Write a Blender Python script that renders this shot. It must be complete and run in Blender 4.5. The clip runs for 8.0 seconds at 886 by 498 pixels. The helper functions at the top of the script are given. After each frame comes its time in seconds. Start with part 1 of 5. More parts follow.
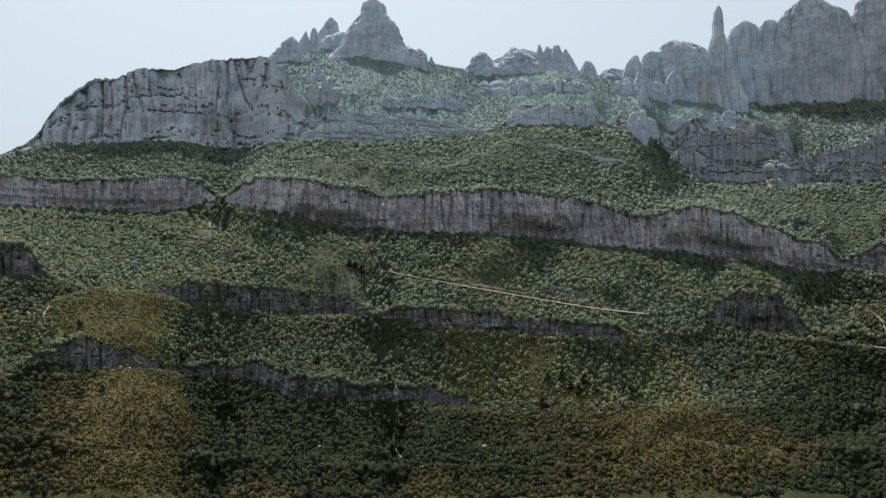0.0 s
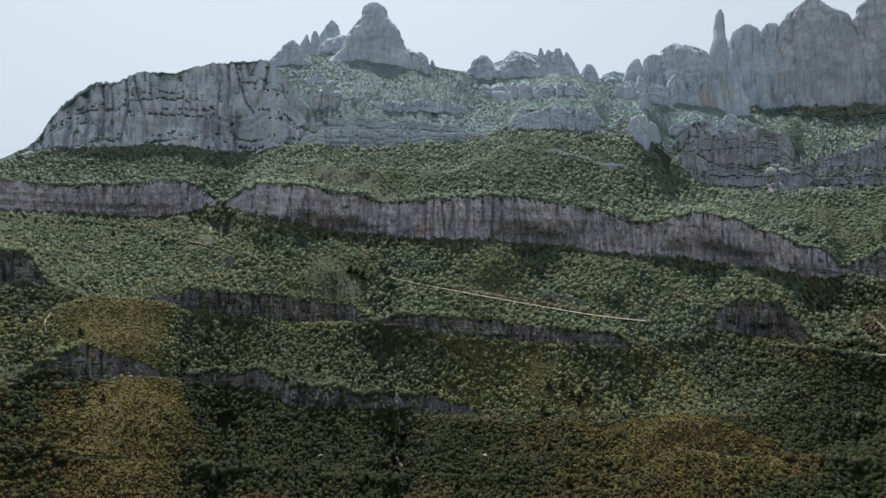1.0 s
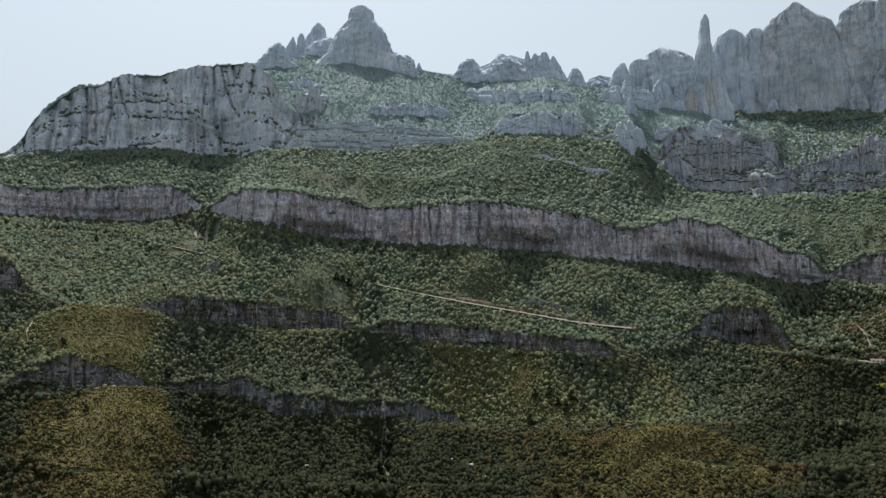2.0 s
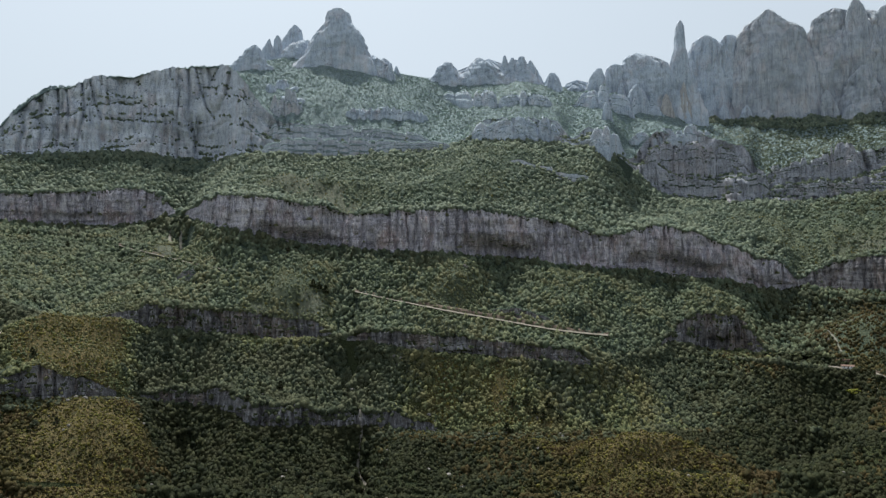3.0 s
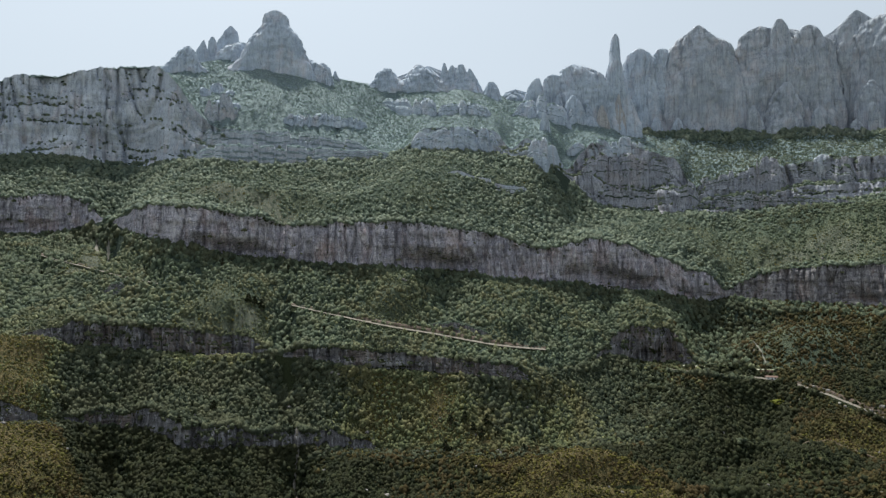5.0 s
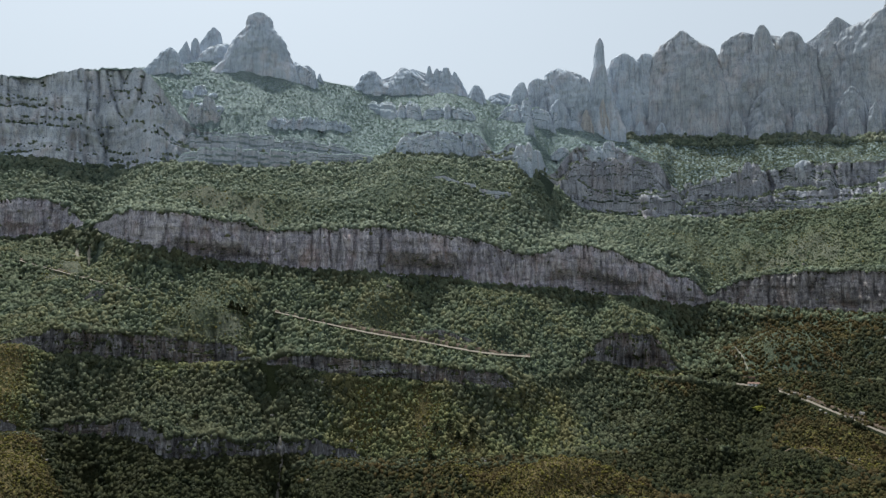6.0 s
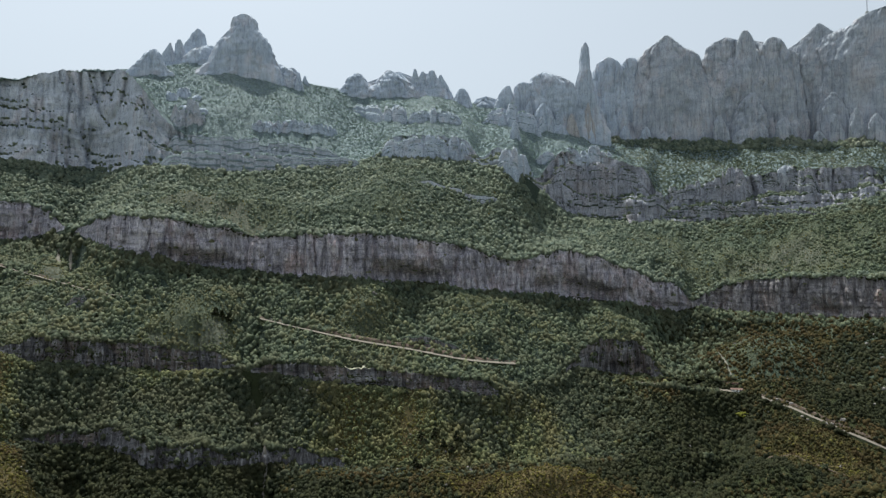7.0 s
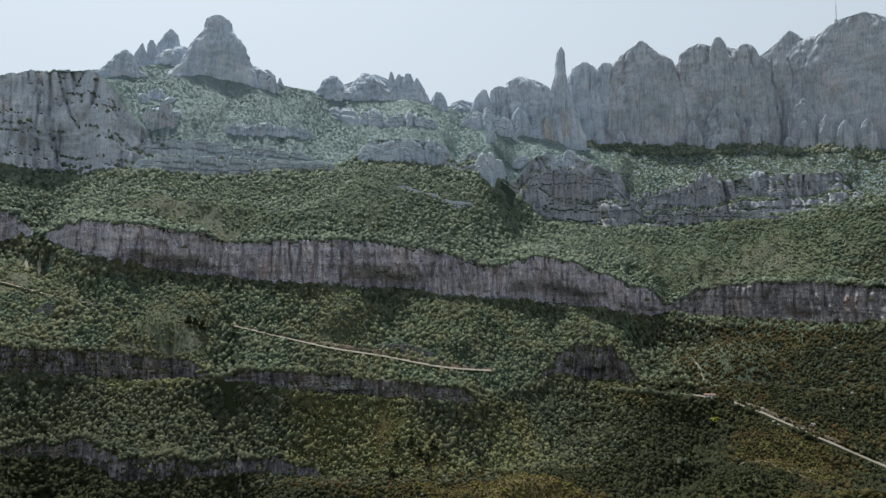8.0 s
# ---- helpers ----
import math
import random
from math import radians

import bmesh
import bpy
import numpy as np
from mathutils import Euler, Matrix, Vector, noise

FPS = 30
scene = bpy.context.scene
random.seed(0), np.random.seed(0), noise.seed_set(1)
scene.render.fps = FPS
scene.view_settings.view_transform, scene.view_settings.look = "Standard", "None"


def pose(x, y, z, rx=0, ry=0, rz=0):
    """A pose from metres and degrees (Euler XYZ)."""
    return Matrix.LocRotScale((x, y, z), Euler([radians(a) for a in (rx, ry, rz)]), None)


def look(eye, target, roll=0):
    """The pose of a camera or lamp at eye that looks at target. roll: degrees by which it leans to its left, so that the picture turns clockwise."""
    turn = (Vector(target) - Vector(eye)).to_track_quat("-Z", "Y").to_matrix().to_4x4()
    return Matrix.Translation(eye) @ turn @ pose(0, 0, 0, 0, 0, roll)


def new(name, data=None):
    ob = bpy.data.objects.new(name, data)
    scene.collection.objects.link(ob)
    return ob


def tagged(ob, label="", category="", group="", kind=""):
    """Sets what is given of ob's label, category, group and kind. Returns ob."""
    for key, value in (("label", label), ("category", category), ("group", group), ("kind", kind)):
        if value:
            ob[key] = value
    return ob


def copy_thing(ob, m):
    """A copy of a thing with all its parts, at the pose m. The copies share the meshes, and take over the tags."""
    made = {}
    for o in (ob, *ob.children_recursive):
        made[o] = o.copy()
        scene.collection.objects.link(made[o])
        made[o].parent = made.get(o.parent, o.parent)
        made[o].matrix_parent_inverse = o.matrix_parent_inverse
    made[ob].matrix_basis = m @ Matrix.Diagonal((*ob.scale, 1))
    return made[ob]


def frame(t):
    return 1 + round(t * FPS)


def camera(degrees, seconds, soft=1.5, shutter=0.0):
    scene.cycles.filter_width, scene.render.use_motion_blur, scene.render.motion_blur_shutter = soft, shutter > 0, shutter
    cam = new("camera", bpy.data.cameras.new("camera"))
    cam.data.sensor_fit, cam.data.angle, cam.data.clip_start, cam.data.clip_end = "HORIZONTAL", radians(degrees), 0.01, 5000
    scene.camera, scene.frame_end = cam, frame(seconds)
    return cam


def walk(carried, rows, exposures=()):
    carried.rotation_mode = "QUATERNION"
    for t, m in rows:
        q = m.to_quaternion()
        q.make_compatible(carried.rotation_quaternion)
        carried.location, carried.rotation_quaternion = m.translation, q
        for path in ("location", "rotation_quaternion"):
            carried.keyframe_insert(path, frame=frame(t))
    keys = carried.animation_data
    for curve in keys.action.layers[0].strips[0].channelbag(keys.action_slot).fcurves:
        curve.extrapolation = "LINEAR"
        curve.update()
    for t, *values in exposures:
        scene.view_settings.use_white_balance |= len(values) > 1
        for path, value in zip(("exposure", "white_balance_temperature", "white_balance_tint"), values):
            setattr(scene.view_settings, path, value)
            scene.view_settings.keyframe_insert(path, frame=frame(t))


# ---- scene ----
cam = camera(63.3, 8.0, soft=1.4)
METRES, EYE, TILT, LEAN, TURN = 70.0, 220.0, 3.4, 0.0, 0.0
ROWS = [
    (0.0, 0.0, 0.0, 0.0, 0.0, 0.0, -0.0),
    (0.5, -0.001, 0.0048, 0.0639, 0.03, -0.04, -0.01),
    (1.0, -0.0013, 0.0077, 0.1257, 0.07, -0.07, -0.04),
    (1.5, -0.0031, 0.0116, 0.1895, 0.05, -0.11, -0.05),
    (1.7, -0.0031, 0.015, 0.2137, -0.31, -0.11, -0.06),
    (2.8, -0.0026, 0.0374, 0.3464, -2.44, -0.12, -0.12),
    (3.0, -0.0026, 0.0413, 0.3705, -2.8, -0.12, -0.13),
    (3.5, -0.0039, 0.0513, 0.4319, -3.83, -0.13, -0.17),
    (4.0, -0.0038, 0.0605, 0.4943, -4.92, -0.14, -0.24),
    (4.5, -0.006, 0.0739, 0.5552, -6.32, -0.15, -0.33),
    (4.7, -0.008, 0.0784, 0.58, -6.92, -0.15, -0.36),
    (5.8, -0.0222, 0.1045, 0.7163, -8.89, -0.17, -0.52),
    (6.0, -0.0229, 0.108, 0.741, -8.97, -0.18, -0.54),
    (6.5, -0.0238, 0.1135, 0.8034, -9.14, -0.22, -0.58),
    (7.0, -0.0259, 0.1244, 0.8654, -10.13, -0.23, -0.64),
    (7.5, -0.0249, 0.1365, 0.9271, -11.28, -0.24, -0.69),
    (8.0, -0.0301, 0.1469, 0.9863, -12.05, -0.24, -0.72),
]
walk(cam, [(t, pose(0, 0, EYE, TILT, LEAN, TURN) @ pose(METRES * x, METRES * y, METRES * z, 90 + pitch, roll, yaw)) for t, x, y, z, yaw, pitch, roll in ROWS], exposures=[(0.0, 1.2, 5600, 7.5), (8.0, 1.2, 5600, 7.5)])

# ---- light: a high sun behind the mountain, hazy summer sky ----
SUN_AZIMUTH, SUN_HEIGHT = -16.0, 65.0
world = bpy.data.worlds.new("world")
scene.world = world
world.use_nodes = True
wn = world.node_tree.nodes
sky = wn.new("ShaderNodeTexSky")
sky.sky_type = "NISHITA"
sky.sun_disc = False
sky.sun_elevation = radians(SUN_HEIGHT)
sky.sun_rotation = radians(SUN_AZIMUTH)
sky.altitude = 600
sky.air_density = 1.0
sky.dust_density = 9.0
sky.ozone_density = 1.0
wn["Background"].inputs["Strength"].default_value = 0.06
# summer haze takes most of the blue out of the sky
grey = wn.new("ShaderNodeHueSaturation")
grey.inputs["Saturation"].default_value = 0.4
world.node_tree.links.new(sky.outputs["Color"], grey.inputs["Color"])
warm = wn.new("ShaderNodeMix")
warm.data_type, warm.blend_type = "RGBA", "MULTIPLY"
warm.inputs[0].default_value, warm.inputs[7].default_value = 1.0, (1.0, 1.0, 0.945, 1)
# thick haze spreads the light evenly over the sky
even = wn.new("ShaderNodeMix")
even.data_type = "RGBA"
even.inputs[0].default_value, even.inputs[7].default_value = 0.52, (5.6, 5.6, 5.6, 1)
world.node_tree.links.new(grey.outputs["Color"], even.inputs[6])
world.node_tree.links.new(even.outputs[2], warm.inputs[6])
world.node_tree.links.new(warm.outputs[2], wn["Background"].inputs["Color"])
sun_data = bpy.data.lights.new("sun", "SUN")
sun_data.energy, sun_data.angle, sun_data.color = 2.75, radians(2.0), (1.0, 0.89, 0.7)
sun = new("sun", sun_data)
sa, sh = radians(SUN_AZIMUTH), radians(SUN_HEIGHT)
sun.matrix_world = look((2000 * math.sin(sa) * math.cos(sh), 2000 * math.cos(sa) * math.cos(sh), 2000 * math.sin(sh)), (0, 0, 0))


# ---- materials ----
def node(tree, kind, **inputs):
    n = tree.nodes.new(kind)
    for key, value in inputs.items():
        n.inputs[key.replace("_", " ")].default_value = value
    return n


def noise_of(tree, vector, scale, detail=5.0, rough=0.6, distort=0.0):
    n = node(tree, "ShaderNodeTexNoise", Scale=scale, Detail=detail, Roughness=rough, Distortion=distort)
    tree.links.new(vector, n.inputs["Vector"])
    return n.outputs["Fac"]


def stretched(tree, vector, sx, sy, sz):
    m = node(tree, "ShaderNodeMapping")
    m.inputs["Scale"].default_value = (sx, sy, sz)
    tree.links.new(vector, m.inputs["Vector"])
    return m.outputs["Vector"]


def ramp_of(tree, fac, stops):
    r = tree.nodes.new("ShaderNodeValToRGB")
    e = r.color_ramp.elements
    e[0].position, e[0].color = stops[0][0], (*stops[0][1], 1)
    e[1].position, e[1].color = stops[-1][0], (*stops[-1][1], 1)
    for at, colour in stops[1:-1]:
        k = e.new(at)
        k.color = (*colour, 1)
    tree.links.new(fac, r.inputs["Fac"])
    return r.outputs["Color"]


def mixed(tree, fac, a, b, blend="MIX"):
    m = tree.nodes.new("ShaderNodeMix")
    m.data_type, m.blend_type = "RGBA", blend
    for value, key in ((fac, 0), (a, 6), (b, 7)):
        if isinstance(value, (int, float)):
            m.inputs[key].default_value = value
        elif isinstance(value, tuple):
            m.inputs[key].default_value = (*value, 1)
        else:
            tree.links.new(value, m.inputs[key])
    return m.outputs[2]


def between(tree, fac, low, high):
    r = node(tree, "ShaderNodeMapRange", From_Min=low, From_Max=high)
    tree.links.new(fac, r.inputs["Value"])
    return r.outputs["Result"]


def begin(name, rough=0.9, spec=0.2):
    m = bpy.data.materials.new(name)
    m.use_nodes = True
    tree = m.node_tree
    shader = tree.nodes["Principled BSDF"]
    shader.inputs["Roughness"].default_value = rough
    shader.inputs["Specular IOR Level"].default_value = spec
    place = tree.nodes.new("ShaderNodeTexCoord").outputs["Object"]
    return m, tree, shader, place


def finish(tree, shader, colour, height=None, strength=0.6, depth=0.5):
    tree.links.new(colour, shader.inputs["Base Color"])
    if height is not None:
        b = node(tree, "ShaderNodeBump", Strength=strength, Distance=depth)
        tree.links.new(height, b.inputs["Height"])
        tree.links.new(b.outputs["Normal"], shader.inputs["Normal"])


def scaled(tree, value, factor):
    n = node(tree, "ShaderNodeMath")
    n.operation = "MULTIPLY"
    n.inputs[1].default_value = factor
    tree.links.new(value, n.inputs[0])
    return n.outputs[0]


def rock_material(name, dark, mid, pale, stain, streak=0.5, stain_amount=0.5, wear=1.0, bedding=1.0, relief=2.0, cracks=0.7):
    """Weathered rock: broad tones, dark and pale runs of water, ochre patches, thin beds, grain."""
    m, t, sh, p = begin(name, 0.92, 0.15)
    big = noise_of(t, p, 0.025, 5, 0.6)
    col = ramp_of(t, big, [(0.3, dark), (0.5, mid), (0.72, pale)])
    ochre = noise_of(t, stretched(t, p, 0.022, 0.022, 0.014), 1.3, 5, 0.7, 0.6)
    col = mixed(t, scaled(t, between(t, ochre, 0.5, 0.66), stain_amount), col, stain)
    runs = noise_of(t, stretched(t, p, 0.26, 0.26, 0.014), 1.0, 5, 0.7)
    col = mixed(t, scaled(t, between(t, runs, 0.5, 0.6), 0.75 * wear), col, mixed(t, 1.0, col, (0.4, 0.39, 0.4), "MULTIPLY"))
    pale_runs = noise_of(t, stretched(t, p, 0.2, 0.2, 0.013), 1.9, 5, 0.65)
    col = mixed(t, scaled(t, between(t, pale_runs, 0.53, 0.6), streak), col, pale)
    beds = noise_of(t, stretched(t, p, 0.012, 0.012, 0.22), 1.0, 4, 0.65)
    col = mixed(t, scaled(t, between(t, beds, 0.58, 0.66), wear * bedding), col, mixed(t, 1.0, col, (0.55, 0.55, 0.57), "MULTIPLY"))
    moss = noise_of(t, p, 0.06, 5, 0.75)
    col = mixed(t, scaled(t, between(t, moss, 0.62, 0.72), 0.4 * wear), col, (0.10, 0.11, 0.07))
    for wide, flat, tall, thin in ((1.0, 0.16, 0.022, 0.022), (1.0, 0.42, 0.05, 0.03), (1.0, 0.02, 0.17, 0.018)):
        # thin dark joints, upright and level
        line = noise_of(t, stretched(t, p, flat, flat, tall), wide, 3, 0.5, 0.3)
        off = node(t, "ShaderNodeMath")
        off.operation = "COMPARE"
        off.inputs[1].default_value, off.inputs[2].default_value = 0.5, thin * cracks
        t.links.new(line, off.inputs[0])
        col = mixed(t, scaled(t, off.outputs[0], 0.75), col, mixed(t, 1.0, col, (0.5, 0.5, 0.53), "MULTIPLY"))
    grain = noise_of(t, p, 0.5, 7, 0.75)
    col = mixed(t, scaled(t, between(t, grain, 0.65, 0.35), wear), col, mixed(t, 1.0, col, (0.68, 0.68, 0.68), "MULTIPLY"))
    finish(t, sh, col, mixed(t, 0.5, grain, runs), 1.0, relief)
    return m


def earth_material(name, soil, grass, dry, shrub, grainy=1.0):
    """Scrub ground: dark litter, low green growth, dry grass on the ribs, bare soil in spots."""
    m, t, sh, p = begin(name, 0.95, 0.1)
    big = noise_of(t, p, 0.02, 5, 0.65, 0.4)
    fine = noise_of(t, p, 0.3, 6, 0.75)
    mask = t.nodes.new("ShaderNodeAttribute")
    mask.attribute_name = "dryness"
    total = node(t, "ShaderNodeMath")
    total.operation = "ADD"
    t.links.new(mask.outputs["Fac"], total.inputs[0])
    t.links.new(scaled(t, big, 0.5), total.inputs[1])
    col = ramp_of(t, total.outputs[0], [(0.25, shrub), (0.5, grass), (0.78, dry), (1.0, mixed_colour(dry, soil, 0.4))])
    col = mixed(t, scaled(t, between(t, fine, 0.4, 0.6), 0.8), col, shrub)
    spots = noise_of(t, p, 0.07, 6, 0.8)
    col = mixed(t, between(t, spots, 0.64, 0.7), col, soil)
    speck = noise_of(t, p, 0.8, 4, 0.7)
    col = mixed(t, between(t, speck, 0.4, 0.58), mixed(t, grainy, col, (0.5, 0.55, 0.5), "MULTIPLY"), mixed(t, grainy, col, (1.3, 1.25, 1.2), "MULTIPLY"))
    finish(t, sh, col, speck, 1.0, 2.0)
    return m


def mixed_colour(a, b, f):
    return tuple(x * (1 - f) + y * f for x, y in zip(a, b))


def leaf_material(name, tones, rough=0.6, glow=0.42, grainy=1.0):
    """Leaves that let some of the sun through from behind."""
    m, t, sh, p = begin(name, rough, 0.06)
    geo = t.nodes.new("ShaderNodeNewGeometry")
    one = ramp_of(t, geo.outputs["Random Per Island"], [(0.0, tones[0]), (0.5, tones[1]), (1.0, tones[2])])
    patch = noise_of(t, p, 0.03, 4, 0.65)
    col = mixed(t, scaled(t, between(t, patch, 0.45, 0.62), 0.7), one, tones[3])
    speck = noise_of(t, p, 0.9, 4, 0.65)
    col = mixed(t, between(t, speck, 0.36, 0.62), mixed(t, grainy, col, (0.62, 0.66, 0.64), "MULTIPLY"), mixed(t, grainy, col, (1.3, 1.28, 1.25), "MULTIPLY"))
    finish(t, sh, col, speck, 0.9, 0.9)
    thin = t.nodes.new("ShaderNodeBsdfTranslucent")
    t.links.new(mixed(t, 1.0, col, (1.2, 1.2, 0.85), "MULTIPLY"), thin.inputs["Color"])
    both = t.nodes.new("ShaderNodeMixShader")
    both.inputs[0].default_value = glow
    t.links.new(sh.outputs[0], both.inputs[1])
    t.links.new(thin.outputs[0], both.inputs[2])
    t.links.new(both.outputs[0], t.nodes["Material Output"].inputs["Surface"])
    return m


def plain_material(name, colour, rough=0.8, vary=0.25, scale=0.6, metal=0.0):
    m, t, sh, p = begin(name, rough, 0.3)
    sh.inputs["Metallic"].default_value = metal
    n = noise_of(t, p, scale, 5, 0.65)
    low = tuple(c * (1 - vary) for c in colour)
    high = tuple(min(1.0, c * (1 + vary)) for c in colour)
    finish(t, sh, ramp_of(t, n, [(0.3, low), (0.7, high)]), n, 0.4, 0.15)
    return m


ROCK_LOW = rock_material("grey_brown_rock", (0.105, 0.102, 0.107), (0.165, 0.158, 0.163), (0.37, 0.365, 0.375), (0.295, 0.204, 0.149), 0.7, 0.55)
ROCK_MAIN = rock_material("banded_cliff_rock", (0.312, 0.298, 0.338), (0.415, 0.395, 0.441), (0.670, 0.640, 0.665), (0.545, 0.403, 0.385), 0.8, 0.6, 0.6, 0.5, cracks=0.8)
ROCK_BROWN = rock_material("brown_cliff_rock", (0.180, 0.170, 0.178), (0.262, 0.246, 0.255), (0.46, 0.435, 0.43), (0.40, 0.29, 0.24), 0.8, 0.6, 0.6, 0.5, cracks=0.9)
# far rock: distance haze put into the base colours, pale and bluish
ROCK_HIGH = rock_material("hazy_conglomerate", (0.340, 0.393, 0.474), (0.439, 0.499, 0.591), (0.592, 0.642, 0.726), (0.581, 0.480, 0.467), 0.25, 0.35, 0.45, 0.4, 1.1, cracks=0.22)
ROCK_UPPER = rock_material("hazy_banded_conglomerate", (0.400, 0.438, 0.508), (0.498, 0.538, 0.606), (0.625, 0.655, 0.714), (0.586, 0.487, 0.466), 0.25, 0.45, 0.5, 0.7, 1.2, cracks=0.4)
ROCK_PALE = rock_material("pale_slab_rock", (0.345, 0.345, 0.358), (0.430, 0.422, 0.425), (0.555, 0.540, 0.530), (0.46, 0.42, 0.40), 0.25, 0.3, 0.35, 0.3, 1.2, cracks=0.3)
# darker copies of the far rock, with less haze in their colours
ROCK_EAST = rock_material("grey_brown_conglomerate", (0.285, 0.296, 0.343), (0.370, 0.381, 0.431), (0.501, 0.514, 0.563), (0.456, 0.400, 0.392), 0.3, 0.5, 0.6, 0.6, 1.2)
ROCK_RIDGE = rock_material("thin_haze_conglomerate", (0.314, 0.348, 0.402), (0.403, 0.439, 0.498), (0.540, 0.566, 0.624), (0.528, 0.450, 0.438), 0.25, 0.4, 0.5, 0.5, 1.4, cracks=0.3)
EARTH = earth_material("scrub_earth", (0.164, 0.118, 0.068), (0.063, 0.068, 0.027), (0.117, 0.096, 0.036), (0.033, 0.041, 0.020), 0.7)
EARTH_MID = earth_material("oak_scrub_earth", (0.150, 0.143, 0.132), (0.066, 0.084, 0.057), (0.107, 0.115, 0.069), (0.046, 0.063, 0.049), 0.5)
# high ground: grey-blue distance haze put into the soil colour
EARTH_HIGH = earth_material("hazy_scrub_earth", (0.254, 0.279, 0.298), (0.181, 0.225, 0.237), (0.206, 0.244, 0.244), (0.157, 0.200, 0.213), 0.4)
# unseen valley floor, made pale to throw light onto the shaded faces
BOUNCE_FLOOR = earth_material("pale_bounce_floor", (0.442, 0.403, 0.351), (0.351, 0.338, 0.260), (0.468, 0.442, 0.364), (0.260, 0.260, 0.195), 0.4)
# near leaves, darkened further so that lens vignetting is in their colour
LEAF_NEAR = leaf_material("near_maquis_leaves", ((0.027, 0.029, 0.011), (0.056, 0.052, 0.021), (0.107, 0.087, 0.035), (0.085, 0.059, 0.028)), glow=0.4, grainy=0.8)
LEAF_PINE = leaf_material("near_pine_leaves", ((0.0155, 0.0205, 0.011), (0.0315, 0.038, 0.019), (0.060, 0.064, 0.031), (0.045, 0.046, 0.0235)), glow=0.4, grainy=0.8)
# leaves paler and bluer slope by slope: aerial haze put into the colour
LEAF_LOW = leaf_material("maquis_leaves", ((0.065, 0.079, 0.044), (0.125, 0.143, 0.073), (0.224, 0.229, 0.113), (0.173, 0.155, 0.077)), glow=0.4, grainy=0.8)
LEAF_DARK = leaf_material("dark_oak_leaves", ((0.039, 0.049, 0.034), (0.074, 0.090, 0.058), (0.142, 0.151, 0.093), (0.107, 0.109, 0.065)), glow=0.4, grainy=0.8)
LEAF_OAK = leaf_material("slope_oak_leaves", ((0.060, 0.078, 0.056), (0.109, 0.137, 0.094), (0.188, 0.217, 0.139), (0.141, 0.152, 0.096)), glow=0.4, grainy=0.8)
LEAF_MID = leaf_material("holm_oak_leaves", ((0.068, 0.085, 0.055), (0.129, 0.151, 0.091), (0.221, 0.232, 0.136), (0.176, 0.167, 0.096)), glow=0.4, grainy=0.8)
LEAF_UPPER = leaf_material("hazy_oak_leaves", ((0.101, 0.129, 0.107), (0.158, 0.196, 0.153), (0.244, 0.274, 0.201), (0.193, 0.213, 0.153)), glow=0.4, grainy=0.6)
# highest scrub: leaf colour lifted to a pale blue-grey to stand for haze
LEAF_HIGH = leaf_material("hazy_scrub_leaves", ((0.270, 0.340, 0.355), (0.306, 0.383, 0.397), (0.345, 0.420, 0.420), (0.325, 0.392, 0.387)), glow=0.4, grainy=0.3)
# eastern high scrub: a lighter share of haze put into the leaf colour
LEAF_EAST = leaf_material("hazy_east_leaves", ((0.140, 0.168, 0.148), (0.214, 0.246, 0.205), (0.318, 0.338, 0.262), (0.258, 0.262, 0.196)), glow=0.4, grainy=0.6)
TUFT = leaf_material("dry_grass_tufts", ((0.094, 0.094, 0.030), (0.143, 0.136, 0.036), (0.181, 0.162, 0.045), (0.170, 0.138, 0.040)), glow=0.45)


# ---- shape helpers ----
_rng = np.random.default_rng(7)
_perm = _rng.permutation(512)
_perm = np.concatenate([_perm, _perm, _perm])
_grad = _rng.normal(size=(512, 3))
_grad /= np.linalg.norm(_grad, axis=1)[:, None]


def perlin(x, y, z):
    """Smooth noise of about -0.7 to 0.7 at arrays of places."""
    x, y, z = np.broadcast_arrays(np.asarray(x, float), np.asarray(y, float), np.asarray(z, float))
    xi, yi, zi = (np.floor(a).astype(int) for a in (x, y, z))
    xf, yf, zf = x - xi, y - yi, z - zi
    u, v, w = (a * a * a * (a * (a * 6 - 15) + 10) for a in (xf, yf, zf))
    total = 0
    for i in (0, 1):
        for j in (0, 1):
            for k in (0, 1):
                g = _grad[_perm[_perm[_perm[(xi + i) & 511] + ((yi + j) & 511)] + ((zi + k) & 511)]]
                dot = g[..., 0] * (xf - i) + g[..., 1] * (yf - j) + g[..., 2] * (zf - k)
                total = total + dot * (u if i else 1 - u) * (v if j else 1 - v) * (w if k else 1 - w)
    return total


def fbm(x, y, z, octaves=4):
    out, amp, f = 0, 1.0, 1.0
    for o in range(octaves):
        out = out + amp * perlin(x * f + 17 * o, y * f + 5 * o, z * f)
        amp, f = amp * 0.5, f * 2.03
    return out


def ridged(x, y, z, octaves=3):
    """Sharp crests and round hollows, 0 to 1."""
    out, amp, f = 0, 0.5, 1.0
    for o in range(octaves):
        out = out + amp * (1 - np.minimum(1, np.abs(perlin(x * f + 31 * o, y * f, z * f)) * 2.2))
        amp, f = amp * 0.5, f * 2.1
    return out


def billow(x, y, z, octaves=3):
    """Round swells parted by sharp creases, 0 to 1."""
    out, amp, f = 0, 0.6, 1.0
    for o in range(octaves):
        out = out + amp * np.minimum(1, np.sqrt(np.abs(perlin(x * f + 13 * o, y * f, z * f)) * 2.0))
        amp, f = amp * 0.4, f * 2.2
    return out


